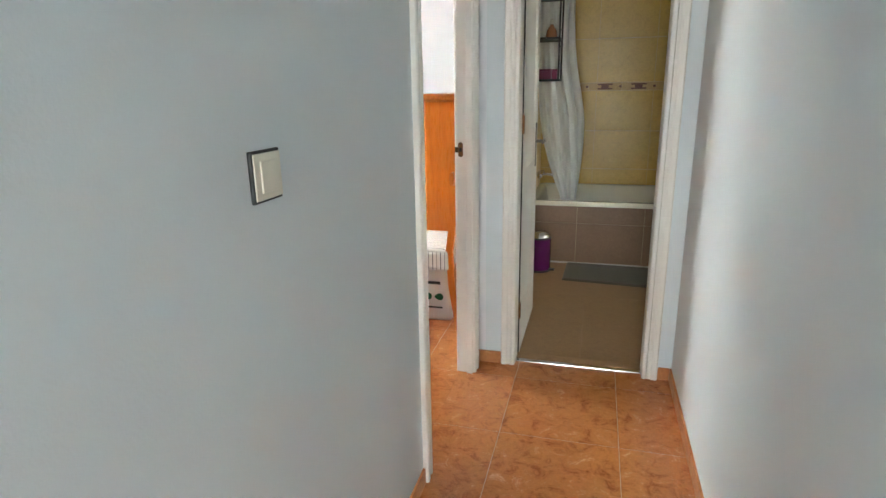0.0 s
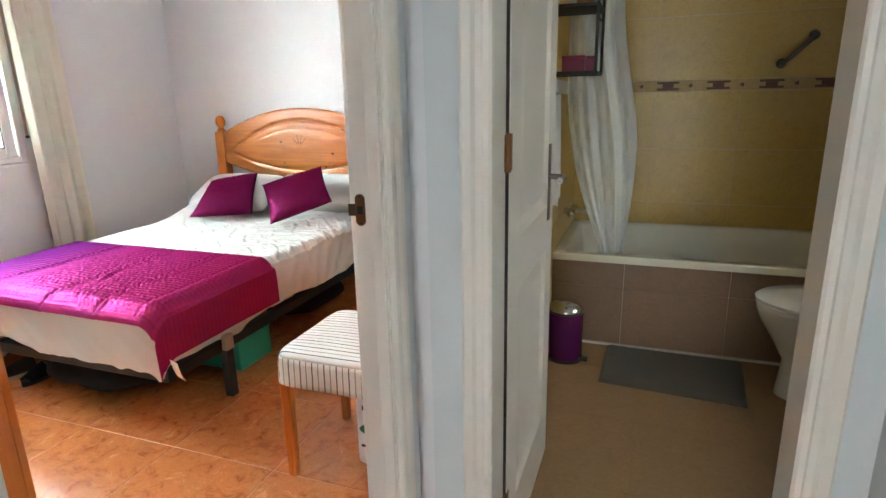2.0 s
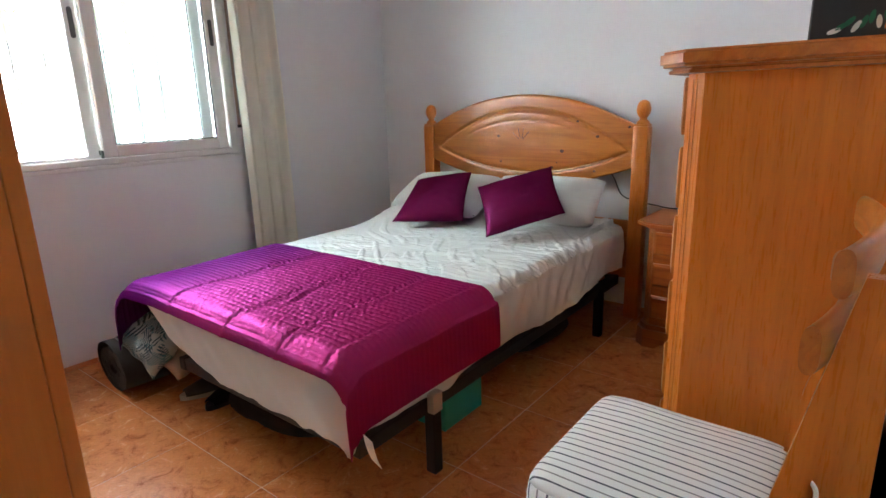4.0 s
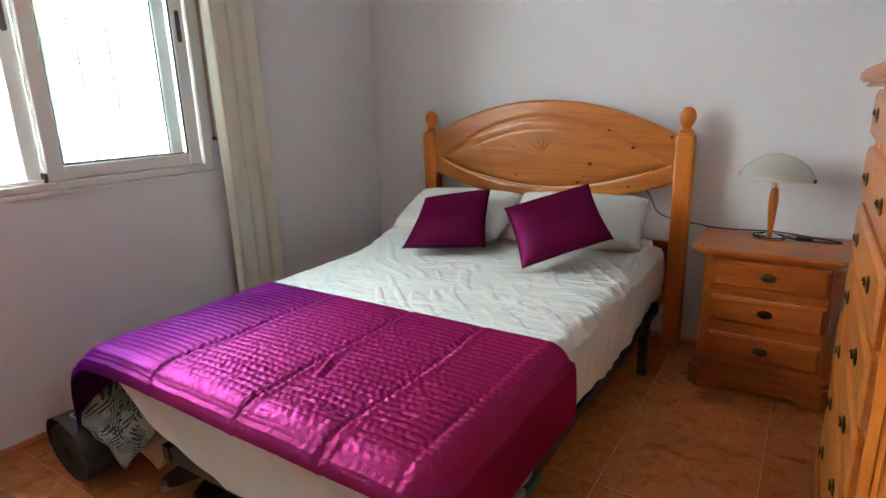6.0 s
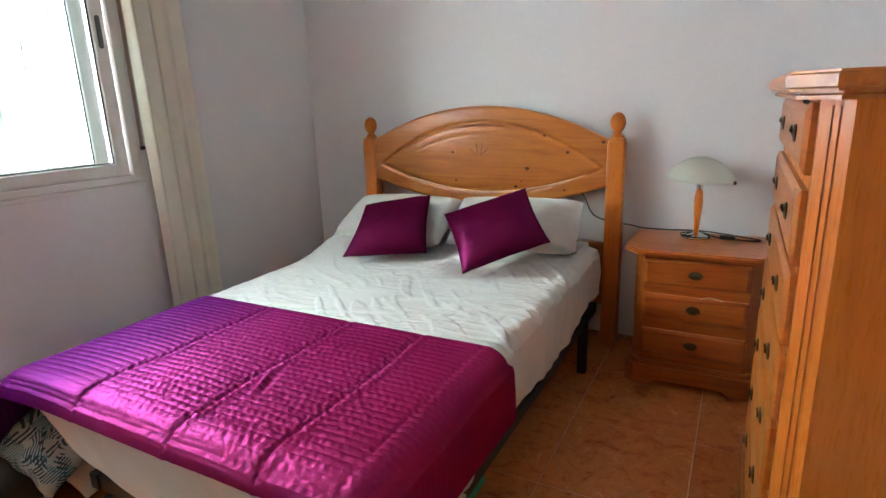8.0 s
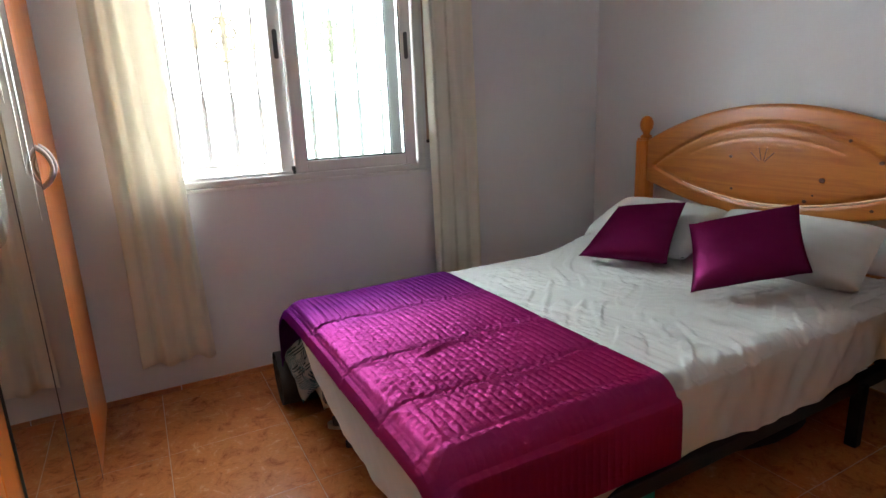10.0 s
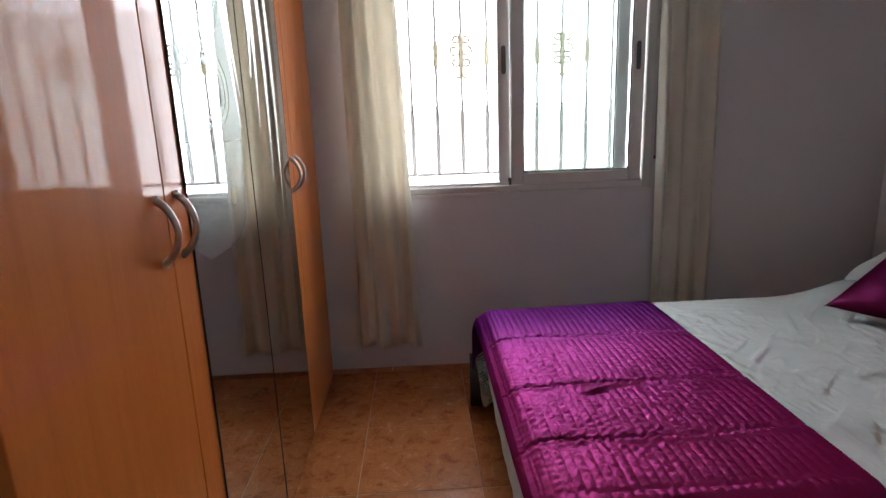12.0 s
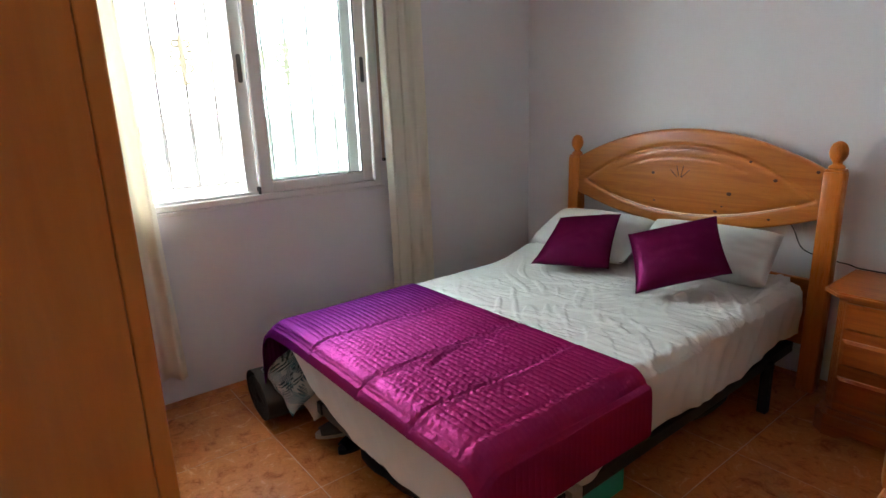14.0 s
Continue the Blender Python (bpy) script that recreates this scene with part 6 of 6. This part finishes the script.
def shower_curtain():
    bm = bmesh.new()

    def fn(u, v):
        z = 0.452 + 1.63 * v
        g = max(0.0, min(1.0, (1.35 - z) / 0.85))
        left = -0.66 + 0.185 * g * g
        right = -0.420 + 0.100 * math.exp(-((z - 1.0) / (0.42 if z > 1 else 0.75)) ** 2)
        x = left + (right - left) * u
        ph = u * 2.6 * 2 * math.pi + 1.5 * n3(u * 1.6, v * 1.6, 3) + 0.9 * v
        deep = 0.024 * (0.7 + 0.8 * n3(u * 3, v * 2, 8)) * (1 + 0.5 * g)
        return (x, 6.49 + deep * math.sin(ph) + 0.006 * math.sin(2.7 * ph + 3 * v) + 0.03 * max(0.0, 1 - v * 3.2), z + 0.010 * math.sin(ph * 0.5) * (1 if v < 0.02 else 0))
    sheet_grid(bm, 100, 50, fn)
    c = whole("shower_curtain", bm, M_SHOWER, "white shower curtain drawn to one side inside the tub", "shower curtain", smooth=True, sharp=0)
    c.modifiers.new("body", "SOLIDIFY").thickness = 0.0012
    r = whole("shower_rail", tube(bmesh.new(), [(BX0 + 0.001, 6.49, 2.10), (BX1 - 0.001, 6.49, 2.10)], 0.012, 12), M_CHROME, "chrome shower curtain rail across the tub", "curtain rail", smooth=True)
    for i in range(7):
        x = -0.65 + i * 0.055
        pts = [(x, 6.49 + 0.018 * math.cos(a), 2.098 + 0.020 * math.sin(a)) for a in [2 * math.pi * k / 14 for k in range(15)]]
        whole("curtain_ring", tube(bmesh.new(), pts, 0.0022, 6), M_CERAMIC, "white plastic curtain ring on the shower rail", "curtain ring", "shower curtain rings")


shower_curtain()


def wire_shelf():
    s = thing("wall_shelf", -0.58, 6.15, 1.38, "black wire-framed shelf unit on the bathroom wall", "shelf")
    x0, x1, y0, y1 = BX0 + 0.004, -0.480, 5.98, 6.250
    zs = [1.345, 1.598, 1.85]
    for x in (x0 + 0.006, x1 - 0.006):
        for y in (y0 + 0.006, y1 - 0.006):
            part("upright", bx(x - 0.006, x + 0.006, y - 0.006, y + 0.006, zs[0] - 0.005, 1.98, bevel=0.001, seg=1), M_BLACK, s)
    for z in zs:
        part("shelf_board", bx(x0 + 0.0125, x1 - 0.0125, y0 + 0.0125, y1 - 0.0125, z - 0.004, z + 0.004), M_BLACK, s)
        for y in (y0 + 0.006, y1 - 0.006):
            part("rail", bx(x0 + 0.0125, x1 - 0.0125, y - 0.005, y + 0.005, z - 0.007, z + 0.005), M_BLACK, s)
        part("rail", bx(x1 - 0.011, x1 - 0.001, y0 + 0.0125, y1 - 0.0125, z - 0.007, z + 0.005), M_BLACK, s)
        if z < 1.9:
            part("guard_rail", bx(x1 - 0.009, x1 - 0.004, y0 + 0.0125, y1 - 0.0125, z + 0.055, z + 0.060) if z > 1.5 else bx(x1 - 0.009, x1 - 0.004, y0 + 0.0125, y1 - 0.0125, z + 0.205, z + 0.210), M_BLACK, s)
    for x, y, w in ((-0.575, 6.06, 0.05), (-0.53, 6.12, 0.035)):
        b = thing("soap_box", x, y, zs[0] + 0.004, "small magenta card box on the wire shelf", "box", "magenta boxes")
        part("body", bx(x - w, x + w * 0.8, y - 0.03, y + 0.03, zs[0] + 0.0045, zs[0] + 0.055, bevel=0.003), M_MAGENTA, b)
        part("lid", bx(x - w - 0.002, x + w * 0.8 + 0.002, y - 0.032, y + 0.032, zs[0] + 0.0552, zs[0] + 0.068, bevel=0.003), M_MAGENTA, b)
    p = thing("perfume_bottle", -0.545, 6.10, zs[1] + 0.004, "amber glass perfume bottle on the wire shelf", "bottle")
    z = zs[1] + 0.0045
    part("flask", lathe(bmesh.new(), [(0.034, z), (0.036, z + 0.02), (0.030, z + 0.05), (0.014, z + 0.075), (0.010, z + 0.085)], -0.545, 6.10, 18), M_AMBER, p, smooth=True)
    part("stopper", lathe(bmesh.new(), [(0.009, z + 0.0852), (0.014, z + 0.10), (0.010, z + 0.115), (0.002, z + 0.118)], -0.545, 6.10, 14), M_CERAMIC, p, smooth=True)


wire_shelf()


def bath_things():
    # towel on a ring under the shelf
    t = thing("hand_towel", -0.67, 6.06, 1.0, "white hand towel hanging on the bathroom wall", "towel")
    bm = bmesh.new()

    def fn(u, v):
        y = 5.97 + 0.17 * u + 0.01 * n3(u * 3, v * 3, 2)
        return (BX0 + 0.045 + 0.018 * math.sin(u * 16 + 2 * n3(u, v, 4, 2)) + 0.012 * (1 - v), y, 0.80 + 0.46 * v + 0.03 * n3(u, 0, 1, 5) * (1 - v))
    sheet_grid(bm, 40, 24, fn)
    o = part("cloth", bm, M_TOWEL, t, smooth=True, sharp=0)
    o.modifiers.new("body", "SOLIDIFY").thickness = 0.006
    bm = tube(bmesh.new(), [(BX0 + 0.001, 5.955, 1.268), (BX0 + 0.045, 5.955, 1.268), (BX0 + 0.045, 6.155, 1.268), (BX0 + 0.001, 6.155, 1.268)], 0.006, 8)
    part("towel_bar", bm, M_CHROME, t, smooth=True)
    # pedal bin
    x, y = -0.592, 6.205
    b = thing("pedal_bin", x, y, 0, "purple enamel pedal bin with a chrome lid", "bin")
    part("drum", lathe(bmesh.new(), [(0.078, 0.001), (0.084, 0.012), (0.084, 0.245)], x, y, 32), M_PURPLE, b, smooth=True)
    part("collar", lathe(bmesh.new(), [(0.0855, 0.2455), (0.0855, 0.258)], x, y, 32), M_BLACKPLASTIC, b, smooth=True)
    part("lid", lathe(bmesh.new(), [(0.086, 0.2585), (0.084, 0.268), (0.060, 0.288), (0.02, 0.297), (0.002, 0.298)], x, y, 32), M_CHROME, b, "polished chrome domed lid", smooth=True)
    part("pedal", bx(x + 0.072, x + 0.115, y - 0.050, y - 0.012, 0.012, 0.024, bevel=0.004), M_BLACKPLASTIC, b)
    part("base_ring", lathe(bmesh.new(), [(0.087, 0.0005), (0.087, 0.014)], x, y, 32), M_BLACKPLASTIC, b)
    # bath mat
    bm = bmesh.new()

    def mat_fn(u, v):
        yy = 5.988 + 0.410 * v + (-0.028) * u * (1 - v) - 0.020 * u
        e = min(u, 1 - u, v, 1 - v)
        return (-0.411 + 0.013 * v * (1 - u) + 0.60 * u + 0.035 * u * v, yy, 0.002 + 0.012 * min(1, e / 0.02) ** 0.5 + 0.002 * n3(u, v, 1, 30))
    sheet_grid(bm, 60, 40, mat_fn)
    o = whole("bath_mat", bm, M_MAT, "brown pile bath mat on the floor beside the tub", "bath mat", smooth=True, sharp=0)
    # toilet, side-on, its back to the east wall
    w = thing("toilet", 0.62, 6.20, 0, "white ceramic toilet with a closed lid", "toilet")
    cy = 6.125

    def oval(t, cx, rx, ry, z, bm):
        return [bm.verts.new((cx + rx * math.cos(a) * (1.0 if math.cos(a) < 0 else 0.9), cy + ry * math.sin(a), z)) for a in [2 * math.pi * k / 32 for k in range(32)]]
    bm = bmesh.new()
    loops = [oval(0, 0.51, 0.20, 0.105, 0.0005, bm), oval(0, 0.51, 0.195, 0.100, 0.05, bm), oval(0, 0.51, 0.185, 0.088, 0.16, bm), oval(0, 0.49, 0.215, 0.125, 0.25, bm), oval(0, 0.47, 0.245, 0.165, 0.33, bm), oval(0, 0.46, 0.255, 0.178, 0.385, bm), oval(0, 0.46, 0.250, 0.174, 0.398, bm)]
    for a, b2 in zip(loops, loops[1:]):
        for i in range(32):
            bm.faces.new((a[i], a[(i + 1) % 32], b2[(i + 1) % 32], b2[i]))
    bm.faces.new(loops[0][::-1])
    bm.faces.new(loops[-1])
    part("bowl", bm, M_CERAMIC, w, smooth=True, sharp=50)
    bm = bmesh.new()
    loops = [oval(0, 0.46, 0.258, 0.182, 0.3985, bm), oval(0, 0.46, 0.260, 0.184, 0.412, bm), oval(0, 0.46, 0.255, 0.180, 0.416, bm)]
    for a, b2 in zip(loops, loops[1:]):
        for i in range(32):
            bm.faces.new((a[i], a[(i + 1) % 32], b2[(i + 1) % 32], b2[i]))
    bm.faces.new(loops[0][::-1])
    bm.faces.new(loops[-1])
    part("seat", bm, M_CERAMIC, w, smooth=True, sharp=50)
    bm = bmesh.new()
    loops = [oval(0, 0.46, 0.262, 0.186, 0.4185, bm), oval(0, 0.46, 0.264, 0.188, 0.430, bm), oval(0, 0.46, 0.250, 0.175, 0.440, bm), oval(0, 0.46, 0.15, 0.10, 0.444, bm)]
    for a, b2 in zip(loops, loops[1:]):
        for i in range(32):
            bm.faces.new((a[i], a[(i + 1) % 32], b2[(i + 1) % 32], b2[i]))
    bm.faces.new(loops[0][::-1])
    bm.faces.new(loops[-1])
    part("lid", bm, M_CERAMIC, w, smooth=True, sharp=50)
    part("cistern", bx(0.80, BX1 - 0.004, cy - 0.18, cy + 0.18, 0.42, 0.80, bevel=0.02, seg=3), M_CERAMIC, w, smooth=True)
    part("cistern_neck", bx(0.64, BX1 - 0.006, cy - 0.09, cy + 0.09, 0.0, 0.4195, bevel=0.015, seg=3), M_CERAMIC, w, smooth=True)
    # grab rail
    g = thing("grab_rail", 0.46, 7.2, 1.54, "dull metal grab rail fixed aslant on the tiled wall", "grab rail")
    a, c = Vector((0.383, 7.188, 1.402)), Vector((0.522, 7.188, 1.542))
    part("bar", tube(bmesh.new(), [a + Vector((0, 0.058, 0)), a + Vector((0, 0.012, 0)), a + Vector((0.01, 0, 0.01)), c - Vector((0.01, 0, 0.01)), c + Vector((0, 0.012, 0)), c + Vector((0, 0.058, 0))], 0.0125, 12), M_HANDLE, g, smooth=True)
    for p in (a, c):
        part("flange", lathe(bmesh.new(), [(0.026, 0), (0.026, 0.004), (0.018, 0.012)], 0, 0, 20, Matrix.Translation((p.x, BN - 0.001, p.z)) @ pose(0, 0, 0, 90)), M_HANDLE, g, smooth=True)


bath_things()


# ---- tiles, last ----
def shared_tile(name, w, d, h, bev):
    bm = bx(-w / 2, w / 2, -d / 2, d / 2, -h, 0)
    es = [e for e in bm.edges if all(v.co.z > -1e-6 for v in e.verts)]
    bmesh.ops.bevel(bm, geom=es, offset=bev, segments=1, affect="EDGES")
    solid(bm)
    me = bpy.data.meshes.new(name)
    bm.to_mesh(me)
    bm.free()
    return me


def lay_floor(name, label, x0, x1, y0, y1, gx, gy, size, material, grout, holes=()):
    f = whole(name, bx(x0, x1, y0, y1, -0.12, -0.0012), grout, label, "floor", kind="structure")
    cache = {}
    i0, i1 = math.floor((x0 - gx) / size), math.ceil((x1 - gx) / size)
    j0, j1 = math.floor((y0 - gy) / size), math.ceil((y1 - gy) / size)
    for i in range(i0, i1):
        for j in range(j0, j1):
            a0, a1 = max(x0, gx + i * size + 0.0012), min(x1, gx + (i + 1) * size - 0.0012)
            b0, b1 = max(y0, gy + j * size + 0.0012), min(y1, gy + (j + 1) * size - 0.0012)
            if a1 - a0 < 0.01 or b1 - b0 < 0.01:
                continue
            key = (round(a1 - a0, 4), round(b1 - b0, 4))
            if key not in cache:
                cache[key] = shared_tile("floor_tile", *key, 0.009, 0.0012)
                cache[key].materials.append(material)
            t = new("floor_tile", cache[key])
            t.parent = f
            t.location = ((a0 + a1) / 2, (b0 + b1) / 2, 0.0)
    return f


lay_floor("floor", "marbled terracotta floor tiles with pale joints in the bedroom", WX, EX, SY, NY, -2.335, 4.995, 0.450, M_FLOOR, M_GROUT)
lay_floor("floor_hall", "marbled terracotta floor tiles with pale joints in the hall", EX, HX1, HS - 0.2, 4.714, -2.335, 4.995, 0.450, M_FLOOR, M_GROUT)
lay_floor("floor_bath", "beige glazed floor tiles in the bathroom", BX0, BX1, 4.715, BN, -0.70, 4.80, 0.45, M_BFLOOR, M_BFGROUT)


def wall_tiles():
    n = bpy.data.objects["wall_bath_north"]
    rows = [(0.295, 0.613), (0.616, 0.935), (0.938, 1.264), (1.331, 1.673), (1.676, 2.016), (2.019, 2.36)]
    for z0, z1 in rows:
        for k in range(4):
            a, b = BX0 + 0.45 * k + 0.001, min(BX1, BX0 + 0.45 * (k + 1) - 0.001)
            part("wall_tile", bx(a, b, BN, BN + 0.0115, z0, z1 - 0.0005, bevel=0.0012, seg=1), M_BTILE, n)
    # patterned band
    for k in range(7):
        a = -0.185 + 0.267 * (k - 2) - 0.1335
        x0, x1 = max(BX0, a + 0.001), min(BX1, a + 0.266)
        band = part("band_tile", bx(x0, x1, BN - 0.001, BN + 0.0115, 1.2665, 1.3285, bevel=0.001, seg=1), M_DECORBASE, n)
        c = a + 0.1335
        if BX0 + 0.07 < c < BX1 - 0.07:
            bm = bmesh.new()
            for z in (1.280, 1.315):
                box(bm, c - 0.060, c + 0.060, BN - 0.0022, BN - 0.0010, z - 0.006, z + 0.006)
            box(bm, c - 0.030, c + 0.030, BN - 0.0022, BN - 0.0010, 1.2863, 1.3087)
            part("motif", bm, M_DECOR, band)
        if BX0 < c + 0.1335 < BX1 - 0.03:
            part("motif", bx(c + 0.1335 - 0.017, c + 0.1335 - 0.002, BN - 0.0022, BN - 0.0010, 1.288, 1.307), M_DECOR, band)
            part("motif", bx(c + 0.1335 - 0.022, c + 0.1335 - 0.0175, BN - 0.0022, BN - 0.0010, 1.291, 1.304), M_DECOR, band)
    w = bpy.data.objects["wall_partition_bath"]
    for z0, z1 in [(0.03, 0.292)] + rows:
        for k in range(6):
            a, b = BS + 0.45 * k + 0.001, min(BN, BS + 0.45 * (k + 1) - 0.001)
            if b > a:
                part("wall_tile", bx(BX0, BX0 + 0.003, a, b, z0, z1, bevel=0.001, seg=1), M_BTILE, w)


wall_tiles()
